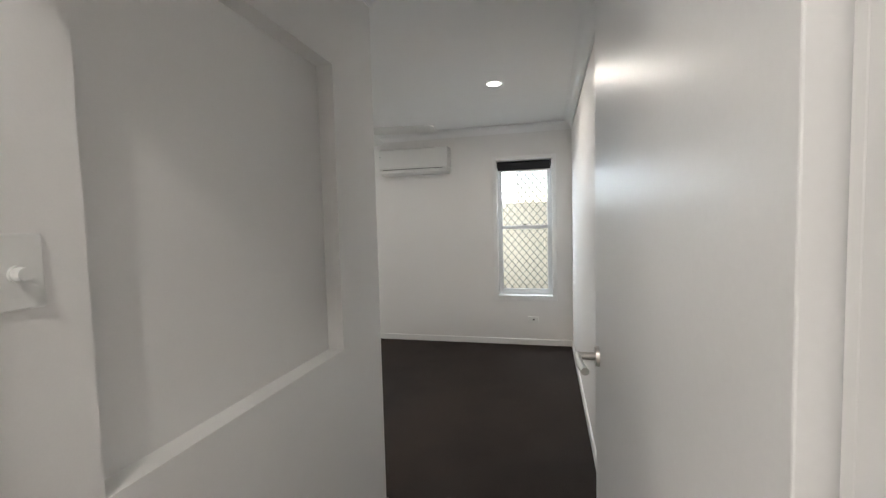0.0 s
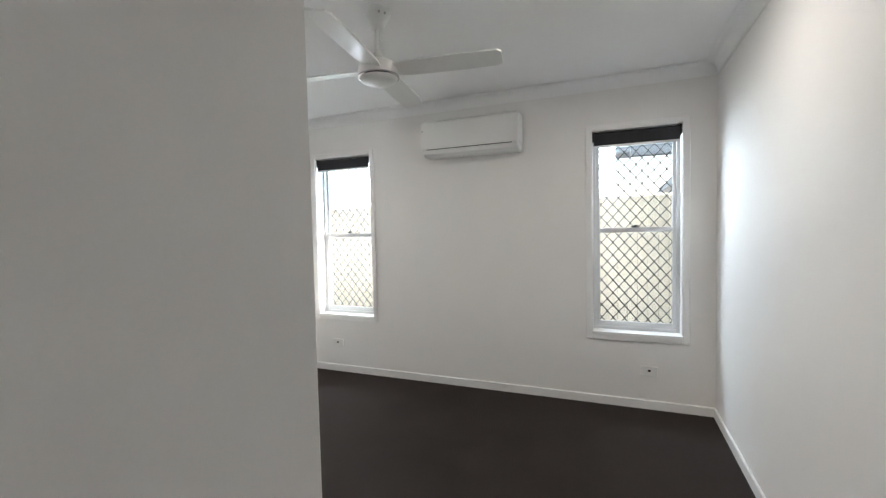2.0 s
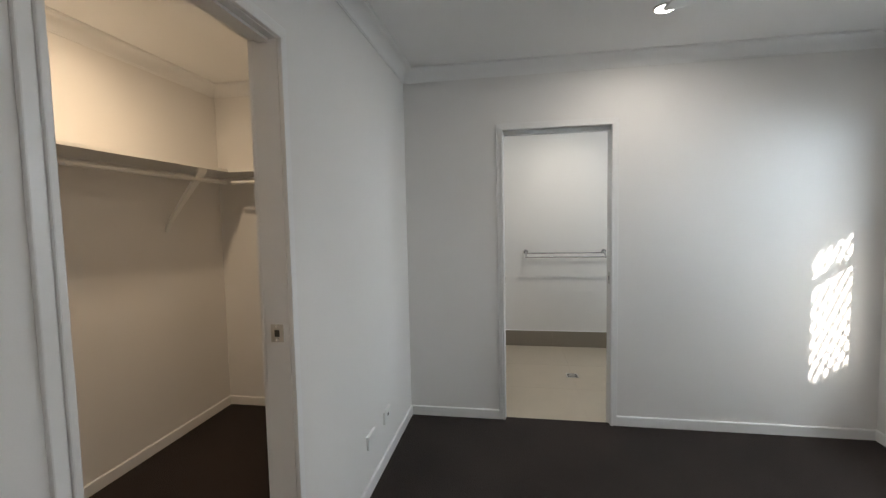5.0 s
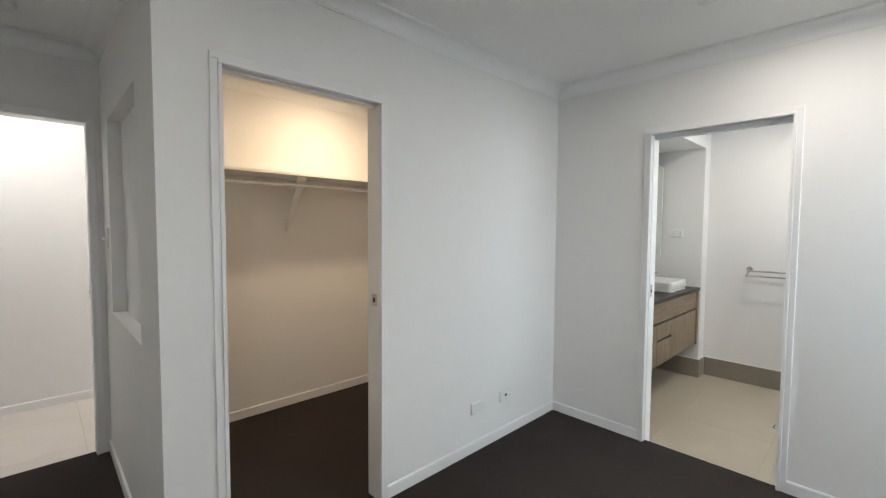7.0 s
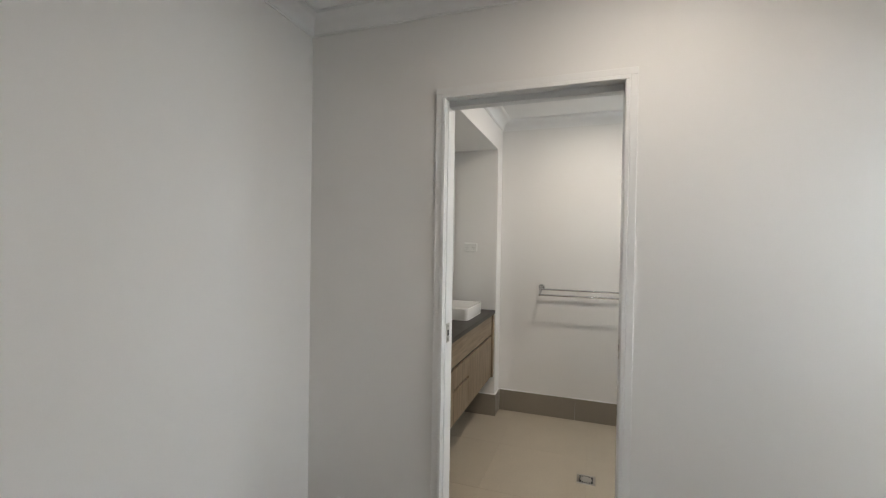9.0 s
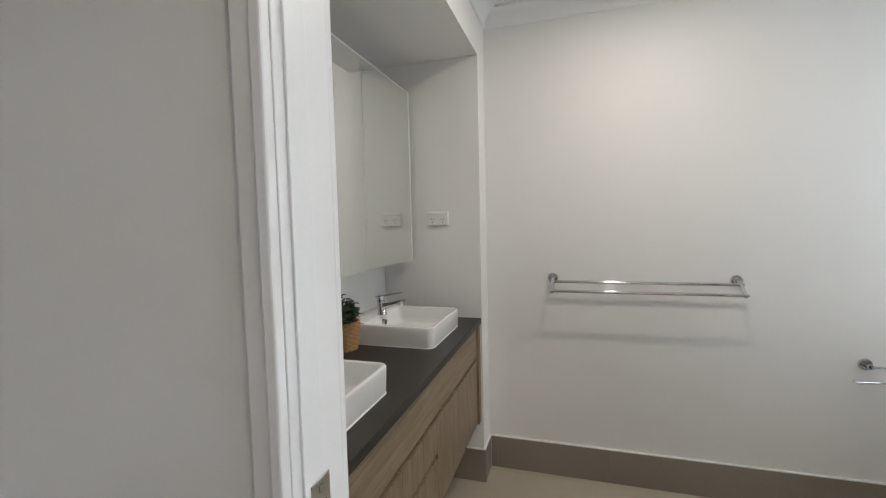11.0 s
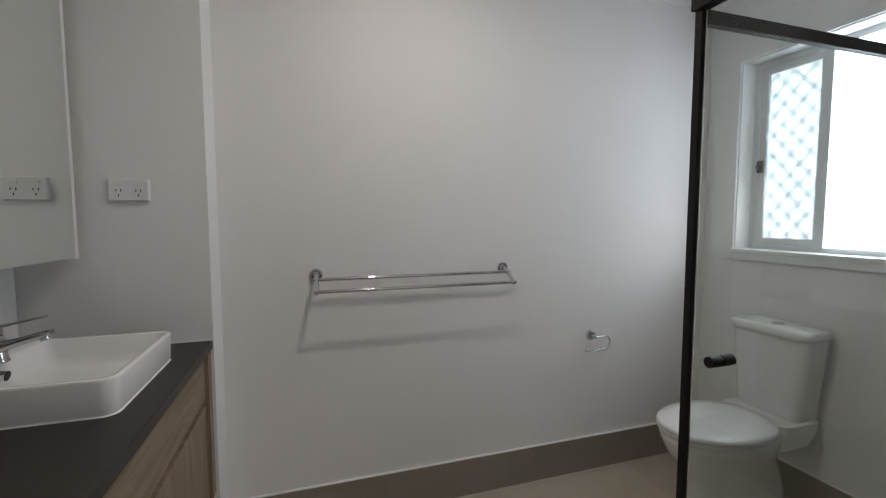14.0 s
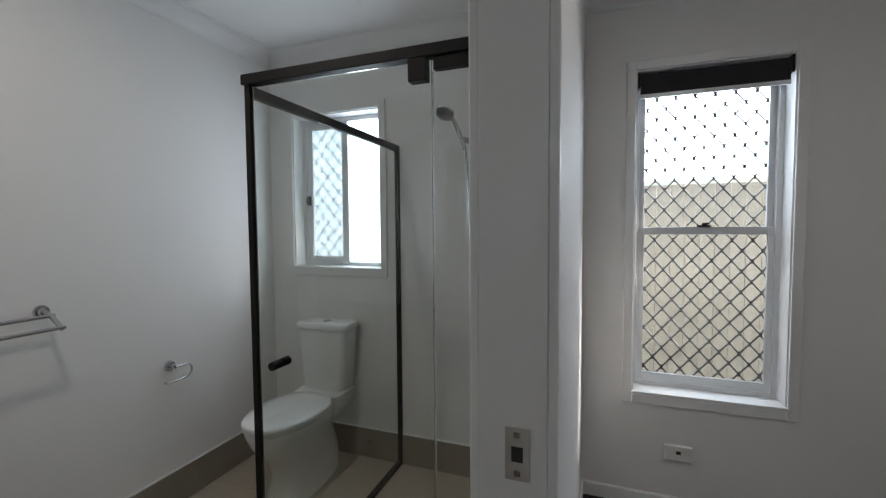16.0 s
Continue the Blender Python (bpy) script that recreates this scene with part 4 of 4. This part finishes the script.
def pot_plant():
    rnd = random.Random(7)
    e = thing("potted_plant", (-1.118, BACK_Y + 0.115, V_TOP), "small leafy green plant in a woven wicker basket", "plant")
    # woven basket: rows of strands passing in and out of upright stakes
    bm = bmesh.new()
    H, rows, n = 0.118, 13, 22
    for k in range(rows):
        z = 0.006 + (H - 0.012) * k / (rows - 1)
        r = 0.050 + 0.015 * math.sin(math.pi * (0.05 + 0.62 * k / (rows - 1)))
        pts = []
        for i in range(n * 3 + 1):
            a = 2 * math.pi * i / (n * 3)
            pts.append(((r + 0.0030 * math.cos(n / 2 * a + math.pi * k)) * math.cos(a), (r + 0.0030 * math.cos(n / 2 * a + math.pi * k)) * math.sin(a), z + rnd.uniform(-0.0008, 0.0008)))
        add_tube(bm, pts, 0.0047, 6)
    for i in range(n):
        a = 2 * math.pi * (i + 0.5) / n
        add_tube(bm, [((0.051 + 0.015 * math.sin(math.pi * (0.05 + 0.62 * q / 4))) * math.cos(a), (0.051 + 0.015 * math.sin(math.pi * (0.05 + 0.62 * q / 4))) * math.sin(a), H * q / 4) for q in range(5)], 0.0046, 5)
    mesh_ob("basket", bm, M_WICKER, e, 60)
    bm = bmesh.new()
    add_lathe(bm, [(0.047, 0.002), (0.058, 0.06), (0.057, 0.100), (0.03, 0.106), (0.002, 0.107)], 24)
    mesh_ob("soil", bm, M_SOIL, e, 60)
    stems, leaves = bmesh.new(), bmesh.new()
    for s in range(64):
        a, lean = rnd.uniform(0, 2 * math.pi), rnd.uniform(0.1, 1.0)
        base = Vector((0.030 * math.cos(a) * lean, 0.030 * math.sin(a) * lean, 0.104))
        out = Vector((math.cos(a), math.sin(a), 0))
        hgt = rnd.uniform(0.040, 0.086) * (1.15 - 0.45 * lean)
        pts = [base + out * (0.060 * lean * q * q) + Vector((0, 0, hgt * q * (1.25 - 0.3 * q * lean))) for q in (0, 0.3, 0.6, 0.85, 1.0)]
        add_tube(stems, pts, 0.0013, 5)
        for q, p in zip((0.3, 0.6, 0.85, 1.0), pts[1:]):
            for m in range(4 if q > 0.5 else 2):
                d = rnd.uniform(0, 2 * math.pi)
                u = (Vector((math.cos(d), math.sin(d), rnd.uniform(-0.15, 0.55))) + out * 0.4).normalized()
                side = u.cross(Vector((0, 0, 1))).normalized()
                nrm = side.cross(u)
                ln, wd = rnd.uniform(0.016, 0.027), rnd.uniform(0.007, 0.011)
                prof = ((0.0, 0.05), (0.25, 0.75), (0.5, 1.0), (0.75, 0.72), (1.0, 0.06))
                prev = None
                for f, w in prof:
                    c = p + u * (ln * f) - nrm * (0.010 * f * f)
                    row = [leaves.verts.new(c - side * wd * w + nrm * 0.003 * w), leaves.verts.new(c - nrm * 0.001), leaves.verts.new(c + side * wd * w + nrm * 0.003 * w)]
                    if prev:
                        for k in (0, 1):
                            leaves.faces.new((prev[k], prev[k + 1], row[k + 1], row[k]))
                    prev = row
    mesh_ob("stems", stems, M_STEM, e, 60)
    tagged(mesh_ob("foliage", leaves, M_LEAF, e, 60), "small pointed dark green leaves", kind="stuff")
    # one strand trailing over the bench
    bm = bmesh.new()
    add_tube(bm, [(-0.05, 0.03, 0.108), (-0.085, 0.045, 0.085), (-0.092, 0.052, 0.04), (-0.100, 0.06, 0.006)], 0.0014, 5)
    mesh_ob("trailing_stem", bm, M_STEM, e, 60)
    return e


pot_plant()


def towel_rail():
    y0, y1, z = -2.090, -1.243, 1.068
    e = thing("towel_rail", (ENW_X, (y0 + y1) / 2, z), "chrome double towel rail on ensuite wall", "towel rail")
    h = (y1 - y0) / 2
    for s in (-1, 1):
        bm = bmesh.new()
        add_rod(bm, (0.0, s * h, 0.0), (0.010, s * h, 0.0), 0.027, 0.024, 28)
        add_rod(bm, (0.010, s * h, 0.0), (0.022, s * h, 0.0), 0.018, 0.013, 24)
        add_tube(bm, [(0.020, s * h, 0.0), (0.060, s * h, -0.012), (0.100, s * h, -0.040), (0.125, s * h, -0.056)], 0.0095, 14)
        mesh_ob("post", bm, M_CHROME, e, 40)
    bm = bmesh.new()
    add_rod(bm, (0.058, -h - 0.012, -0.012), (0.058, h + 0.012, -0.012), 0.0075, None, 18)
    add_rod(bm, (0.120, -h - 0.012, -0.052), (0.120, h + 0.012, -0.052), 0.0075, None, 18)
    mesh_ob("rail", bm, M_CHROME, e, 40)
    return e


towel_rail()


def paper_holder():
    e = thing("toilet_roll_holder", (ENW_X, -0.740, 0.700), "chrome toilet roll holder, empty, on wall", "roll holder")
    bm = bmesh.new()
    add_rod(bm, (0.0, 0, 0), (0.010, 0, 0), 0.027, 0.024, 28)
    add_rod(bm, (0.010, 0, 0), (0.045, 0, 0), 0.011, None, 18)
    mesh_ob("rose", bm, M_CHROME, e, 40)
    bm = bmesh.new()
    pts = [(0.048, -0.004, 0.0), (0.048, 0.050, 0.002)]
    pts += [(0.048, 0.050 + 0.034 * math.sin(math.pi * i / 8), -0.032 + 0.034 * math.cos(math.pi * i / 8)) for i in range(9)]
    pts += [(0.048, -0.05, -0.070), (0.048, -0.062, -0.062)]
    add_tube(bm, pts, 0.0055, 12)
    mesh_ob("arm", bm, M_CHROME, e, 40)
    return e


paper_holder()


def toilet():
    e = thing("toilet", (-1.450, -0.02, EZ), "white ceramic close-coupled toilet with closed seat", "toilet")
    bm = bmesh.new()
    W, D, z0, z1 = 0.328, 0.160, 0.450, 0.808
    loft(bm, [rrect(W - 0.075, D - 0.03, 0.03, z0, 0, -D / 2), rrect(W - 0.050, D - 0.008, 0.035, z0 + 0.02, 0, -D / 2), rrect(W, D, 0.04, z1 - 0.03, 0, -D / 2), rrect(W, D, 0.04, z1, 0, -D / 2)])
    mesh_ob("cistern", bm, M_CERAMIC, e, 50)
    bm = bmesh.new()
    W, D = 0.350, 0.178
    loft(bm, [rrect(W - 0.02, D - 0.01, 0.04, z1 + 0.001, 0, -D / 2 + 0.003), rrect(W, D, 0.045, z1 + 0.008, 0, -D / 2 + 0.003), rrect(W, D, 0.045, z1 + 0.030, 0, -D / 2 + 0.003), rrect(W - 0.016, D - 0.016, 0.04, z1 + 0.040, 0, -D / 2 + 0.003)])
    mesh_ob("cistern_lid", bm, M_CERAMIC, e, 50)
    bm = bmesh.new()
    add_lathe(bm, [(0.024, z1 + 0.040), (0.024, z1 + 0.044), (0.020, z1 + 0.047), (0.002, z1 + 0.047)], 24, (0, -0.085, 0))
    mesh_ob("flush_button", bm, M_CHROME, e, 40)
    cy = -0.405

    def at(o, dy):
        return [(x, y + dy, z) for x, y, z in o]
    bm = bmesh.new()
    loft(bm, [at(egg(0.120, 0.18, 0.33, 0.0), cy + 0.03), at(egg(0.121, 0.18, 0.33, 0.03), cy + 0.03), at(egg(0.114, 0.155, 0.31, 0.13), cy + 0.04), at(egg(0.124, 0.18, 0.28, 0.22), cy + 0.03),
              at(egg(0.154, 0.240, 0.25, 0.32), cy), at(egg(0.172, 0.268, 0.25, 0.380), cy), at(egg(0.177, 0.275, 0.25, 0.408), cy), at(egg(0.173, 0.269, 0.245, 0.416), cy)])
    loft(bm, [rrect(0.24, 0.20, 0.03, 0.33, 0, -0.12), rrect(0.30, 0.22, 0.04, 0.41, 0, -0.12), rrect(0.30, 0.22, 0.04, 0.451, 0, -0.12)])
    mesh_ob("pan", bm, M_CERAMIC, e, 55)
    bm = bmesh.new()
    loft(bm, [at(egg(0.177, 0.278, 0.21, 0.419), cy), at(egg(0.181, 0.284, 0.21, 0.424), cy), at(egg(0.181, 0.284, 0.21, 0.436), cy)])
    mesh_ob("seat", bm, M_PLASTIC, e, 50)
    bm = bmesh.new()
    loft(bm, [at(egg(0.175, 0.277, 0.208, 0.4375), cy), at(egg(0.182, 0.286, 0.21, 0.441), cy), at(egg(0.182, 0.286, 0.21, 0.450), cy), at(egg(0.175, 0.279, 0.205, 0.458), cy), at(egg(0.13, 0.21, 0.15, 0.464), cy), at(egg(0.05, 0.09, 0.06, 0.466), cy)])
    mesh_ob("seat_lid", bm, M_CERAMIC, e, 60)
    return e


toilet()

e = thing("stop_valve", (-1.23, -0.014, 0.085), "chrome water stop valve low on wall", "valve")
bm = bmesh.new()
add_rod(bm, (0, 0, 0), (0, -0.005, 0), 0.024, 0.022, 20)
add_rod(bm, (0, -0.005, 0), (0, -0.05, 0), 0.009, None, 16)
add_rod(bm, (-0.018, -0.045, 0), (0.018, -0.045, 0), 0.010, None, 16)
mesh_ob("valve_body", bm, M_CHROME, e, 40)


def shower_screen():
    X, Y, H = -1.018, -1.107, 1.872
    xe = EN_X
    e = thing("shower_screen", (X, Y, EZ), "black framed clear glass corner shower screen", "shower screen")
    L, D = xe - X, -Y
    b = 0.011
    boxes("corner_post", [(-b, b, -b, b, 0.0, H)], M_BLACK, 0.002, e)
    boxes("wall_channel", [(-0.012, 0.012, D - 0.030, D, 0.0, H)], M_BLACK, 0.002, e)
    boxes("return_top_rail", [(-0.013, 0.013, b, D - 0.030, H - 0.036, H)], M_BLACK, 0.002, e)
    boxes("return_bottom_rail", [(-0.013, 0.013, b, D - 0.030, 0.001, 0.030)], M_BLACK, 0.002, e)
    boxes("front_top_rail", [(-b - 0.006, L, -0.020, 0.020, H + 0.001, H + 0.034)], M_BLACK, 0.002, e)
    boxes("fixed_panel_channel", [(L - 0.255, L, -0.013, 0.013, H - 0.036, H)], M_BLACK, 0.002, e)
    boxes("jamb_channel", [(L - 0.016, L, -0.012, 0.012, 0.0, H - 0.036)], M_ALU, 0.002, e)
    each("pivot_hinge", [(L - 0.330, L - 0.276, -0.018, 0.018, H - 0.062, H), (L - 0.330, L - 0.276, -0.018, 0.018, 0.010, 0.065)], M_BLACK, 0.002, e)
    bm = bmesh.new()
    add_rod(bm, (0.098, -0.040, 0.955), (0.098, -0.005, 0.955), 0.0145, None, 24)
    add_rod(bm, (0.098, 0.005, 0.955), (0.098, 0.040, 0.955), 0.0145, None, 24)
    add_rod(bm, (0.098, -0.006, 0.955), (0.098, 0.006, 0.955), 0.010, None, 16)
    mesh_ob("door_knob", bm, M_BLACK, e, 40)
    for nm, it in (("return_pane", (-0.003, 0.003, b, D - 0.028, 0.028, H - 0.034)), ("door_pane", (b + 0.006, L - 0.264, -0.003, 0.003, 0.012, H - 0.006)), ("fixed_pane", (L - 0.258, L - 0.014, -0.003, 0.003, 0.004, H - 0.034))):
        g = boxes(nm, [it], M_SHOWER, 0, e)
        g.visible_shadow = False
    boxes("door_seal", [(L - 0.2625, L - 0.2600, -0.004, 0.004, 0.01, H - 0.04)], glass_mat("clear_seal", (0.85, 0.9, 0.88), 0.25), 0, e)
    return e


shower_screen()


def shower_set():
    e = thing("hand_shower", (-0.555, 0.0, 1.28), "chrome hand shower on slide rail with hose", "shower")
    bm = bmesh.new()
    add_rod(bm, (0, -0.055, -0.06), (0, -0.055, 0.60), 0.011, None, 20)
    for z in (0.0, 0.555):
        add_rod(bm, (0, 0, z), (0, -0.055, z), 0.010, None, 16)
        add_rod(bm, (0, -0.001, z), (0, -0.008, z), 0.024, None, 24)
    mesh_ob("slide_rail", bm, M_CHROME, e, 40)
    bm = bmesh.new()
    add_rod(bm, (0, -0.055, 0.525), (0, -0.055, 0.575), 0.019, None, 20)
    add_rod(bm, (0, -0.055, 0.55), (-0.035, -0.105, 0.555), 0.014, None, 16)
    add_tube(bm, [(-0.030, -0.100, 0.50), (-0.048, -0.118, 0.57), (-0.066, -0.150, 0.635), (-0.078, -0.20, 0.665)], 0.012, 14)
    d = Vector((-0.05, -0.55, -0.83)).normalized()
    c = Vector((-0.086, -0.235, 0.668))
    add_rod(bm, c - d * 0.020, c + d * 0.004, 0.020, 0.046, 28)
    add_rod(bm, c + d * 0.004, c + d * 0.016, 0.046, 0.044, 28)
    mesh_ob("shower_head", bm, M_CHROME, e, 40)
    bm = bmesh.new()
    P = [Vector(p) for p in ((-0.028, -0.098, 0.50), (-0.018, -0.090, 0.38), (-0.005, -0.085, 0.12), (0.05, -0.085, -0.09), (0.13, -0.08, -0.14), (0.185, -0.07, -0.05), (0.225, -0.06, 0.15), (0.243, -0.055, 0.40), (0.250, -0.050, 0.56))]
    pts = []
    for i in range(len(P) - 1):
        p0, p1, p2, p3 = P[max(i - 1, 0)], P[i], P[i + 1], P[min(i + 2, len(P) - 1)]
        for k in range(8):
            t = k / 8
            pts.append(0.5 * (2 * p1 + (p2 - p0) * t + (2 * p0 - 5 * p1 + 4 * p2 - p3) * t * t + (3 * p1 - p0 - 3 * p2 + p3) * t ** 3))
    add_tube(bm, pts + [P[-1]], 0.007, 10)
    mesh_ob("hose", bm, M_CHROME, e, 40)
    bm = bmesh.new()
    add_rod(bm, (0.250, 0.0, 0.585), (0.250, -0.008, 0.585), 0.028, None, 24)
    add_rod(bm, (0.250, -0.008, 0.585), (0.250, -0.050, 0.585), 0.011, None, 16)
    add_rod(bm, (0.250, -0.050, 0.592), (0.250, -0.050, 0.555), 0.011, None, 16)
    mesh_ob("wall_elbow", bm, M_CHROME, e, 40)
    m = thing("shower_mixer", (-0.315, 0.0, 1.045), "chrome round shower mixer with lever on wall", "shower mixer")
    bm = bmesh.new()
    add_rod(bm, (0, 0, 0), (0, -0.008, 0), 0.040, 0.038, 32)
    add_rod(bm, (0, -0.008, 0), (0, -0.060, 0), 0.026, 0.024, 28)
    add_tube(bm, [(0, -0.052, 0.0), (0.01, -0.062, -0.035), (0.014, -0.070, -0.085)], 0.009, 12)
    mesh_ob("mixer_body", bm, M_CHROME, m, 40)


shower_set()

e = thing("floor_drain", (-1.02, -1.70, EZ), "square steel floor waste grate", "drain")
boxes("grate_frame", [(-0.055, 0.055, -0.055, -0.040, 0.0, 0.003), (-0.055, 0.055, 0.040, 0.055, 0.0, 0.003), (-0.055, -0.040, -0.040, 0.040, 0.0, 0.003), (0.040, 0.055, -0.040, 0.040, 0.0, 0.003)], M_SATIN, 0.001, e)
boxes("drain_recess", [(-0.040, 0.040, -0.040, 0.040, -0.001, 0.001)], M_DARK, 0, e)
bm = bmesh.new()
add_lathe(bm, [(0.030, 0.0012), (0.034, 0.0012), (0.034, 0.003), (0.030, 0.003)], 24)
for i in range(-2, 3):
    add_box(bm, -0.036, 0.036, i * 0.013 - 0.0025, i * 0.013 + 0.0025, 0.0008, 0.0026)
tagged(mesh_ob("grate_bars", bm, M_SATIN, e), kind="stuff")


# ---- outside ----
g = boxes("ground", [(-400, 400, 0.16, 800, -0.4, -0.12)], M_GROUND)
structure(g, "pale gravel ground beyond the windows", "ground")
# unseen eave, added to cut off the top of the sun patch
structure(boxes("shade_soffit", [(ENW_X - 1.2, E_X + 1.2, 0.16, 1.20, 2.34, 2.40)], M_EAVE), "unseen pale sheet soffit, added to shade the windows", "eave")
structure(boxes("shade_fascia", [(ENW_X - 1.2, E_X + 1.2, 1.20, 1.225, 2.32, 2.53)], M_EAVE), "unseen pale fascia board, added to shade the windows", "eave")

FENCE_Y = 1.5
fence = thing("fence", (0, FENCE_Y, -0.12), "pale timber paling boundary fence with rails", "fence")
boxes("rail", [(-5.0, 9.0, 0.018, 0.055, z, z + 0.07) for z in (0.25, 0.95, 1.6)], M_FENCE, 0, fence)
rnd = random.Random(3)
pal = []
for k in range(4):
    h = 1.82 + rnd.uniform(-0.004, 0.004)
    bm = bmesh.new()
    add_box(bm, 0.0, 0.098, -0.016, 0.0, 0.0, h)
    bmesh.ops.bevel(bm, geom=list(bm.edges), offset=0.002, segments=1, affect="EDGES")
    me = bpy.data.meshes.new("paling")
    bmesh.ops.recalc_face_normals(bm, faces=bm.faces)
    bm.to_mesh(me)
    bm.free()
    me.materials.append(M_FENCE)
    pal.append(me)
for i in range(136):
    o = new("paling", pal[i % 4])
    o.parent = fence
    o.location = (-4.9 + i * 0.1, 0.004 * (i % 2), 0.0)

house = thing("neighbour_house", (7.0, 6.0, -0.12), "neighbouring single-storey house with low grey roof", "house")
boxes("wall", [(-2.6, 6.0, -2.2, 3.0, 0.0, 2.35)], M_RENDER, 0, house)
# unseen block, added only to keep the sun out of window_2
boxes("sun_blocker", [(-0.7, 3.0, -3.35, -2.6, 2.52, 4.6)], M_RENDER, 0, house)
bm = bmesh.new()
loft(bm, [[(-2.9, -2.45, 2.36), (6.4, -2.45, 2.36), (6.4, 3.4, 2.36), (-2.9, 3.4, 2.36)], [(-2.9, -2.45, 2.50), (6.4, -2.45, 2.50), (6.4, 3.4, 2.50), (-2.9, 3.4, 2.50)], [(-0.9, 0.1, 3.2), (3.2, 0.1, 3.2), (3.2, 0.3, 3.2), (-0.9, 0.3, 3.2)]])
mesh_ob("roof", bm, M_ROOF, house)
boxes("eave", [(-4.0, 6.4, -3.0, -2.46, 2.52, 2.60)], M_ROOF, 0.004, house)
boxes("gutter", [(-3.82, 6.4, -3.11, -3.002, 2.45, 2.59)], M_ROOF, 0.01, house)


# ---- tiles: pieces of floors and skirtings ----
def tile_grid(parent, x0, x1, y0, y1, sx, sy, ox, oy, mat, joint=0.0012, z1=0.0, skip=()):
    """Floor tiles cut to a rectangle, joints recessed."""
    cache = {}
    i0, i1 = math.floor((x0 - ox) / sx), math.ceil((x1 - ox) / sx)
    j0, j1 = math.floor((y0 - oy) / sy), math.ceil((y1 - oy) / sy)
    for i in range(i0, i1):
        for j in range(j0, j1):
            a, b = max(x0, ox + i * sx + joint / 2), min(x1, ox + (i + 1) * sx - joint / 2)
            c, d = max(y0, oy + j * sy + joint / 2), min(y1, oy + (j + 1) * sy - joint / 2)
            if b - a < 0.01 or d - c < 0.01:
                continue
            key = (round(b - a, 3), round(d - c, 3))
            if key not in cache:
                bm = bmesh.new()
                add_box(bm, 0, b - a, 0, d - c, -0.008, 0.0)
                bmesh.ops.bevel(bm, geom=[ed for ed in bm.edges if ed.verts[0].co.z > -0.001 and ed.verts[1].co.z > -0.001], offset=0.0004, segments=1, affect="EDGES")
                me = bpy.data.meshes.new("tile")
                bmesh.ops.recalc_face_normals(bm, faces=bm.faces)
                bm.to_mesh(me)
                bm.free()
                me.materials.append(mat)
                cache[key] = me
            o = new("tile", cache[key])
            o.parent = parent
            o.location = (a, c, z1)


tile_grid(EN_FLOOR, ENW_X, -0.03, BACK_Y, 0.0, 0.60, 0.60, -1.30, -2.30, M_TILE, z1=EZ)
tile_grid(HALL_FLOOR, 0.5, E_X, HALL_Y, -4.61, 0.60, 0.60, 0.9, -5.4, M_HALL)


def tile_skirt(name, runs, h=0.156, t=0.010, L=0.60):
    """Tile skirting in 600 mm pieces with a white sealant line on top."""
    e = thing(name, (0, 0, 0), "taupe porcelain tile skirting with white sealant line", "skirting")
    tagged(e, kind="structure")
    bm = bmesh.new()
    for x0, y0, x1, y1, nx, ny in runs:
        n = Vector((x1 - x0, y1 - y0, 0))
        tot = n.length
        n.normalize()
        s = 0.0
        while s < tot - 0.005:
            q = min(s + L, tot)
            pb = bmesh.new()
            a, b = Vector((x0, y0, 0)) + n * (s + 0.0004), Vector((x0, y0, 0)) + n * (q - 0.0004)
            inn = Vector((nx, ny, 0)) * t
            xs, ys = sorted((a.x, (b + inn).x)), sorted((a.y, (b + inn).y))
            add_box(pb, xs[0], xs[1], ys[0], ys[1], EZ + 0.001, h)
            bmesh.ops.bevel(pb, geom=list(pb.edges), offset=0.0004, segments=1, affect="EDGES")
            mesh_ob("tile", pb, M_TILE_SK, e)
            s = q
        a, b = Vector((x0, y0, 0)), Vector((x1, y1, 0)) + Vector((nx, ny, 0)) * t
        xs, ys = sorted((a.x, b.x)), sorted((a.y, b.y))
        add_box(bm, xs[0], xs[1], ys[0], ys[1], h + 0.0005, h + 0.006)
    mesh_ob("sealant_line", bm, M_SILICONE, e)
    return e


tile_skirt("baseboard_ensuite", [
    (ENW_X, -0.002, ENW_X, NIB_Y + 0.012, 1, 0), (ENW_X + 0.012, NIB_Y, NIB_X, NIB_Y, 0, 1), (NIB_X, NIB_Y + 0.010, NIB_X, BACK_Y + 0.012, 1, 0),
    (NIB_X + 0.012, BACK_Y, EN_X, BACK_Y, 0, 1), (ENW_X + 0.012, 0.0, EN_X, 0.0, 0, -1), (EN_X, -0.012, EN_X, EN_DOOR[1] + 0.06, -1, 0), (EN_X, EN_DOOR[0] - 0.06, EN_X, BACK_Y + 0.012, -1, 0)])
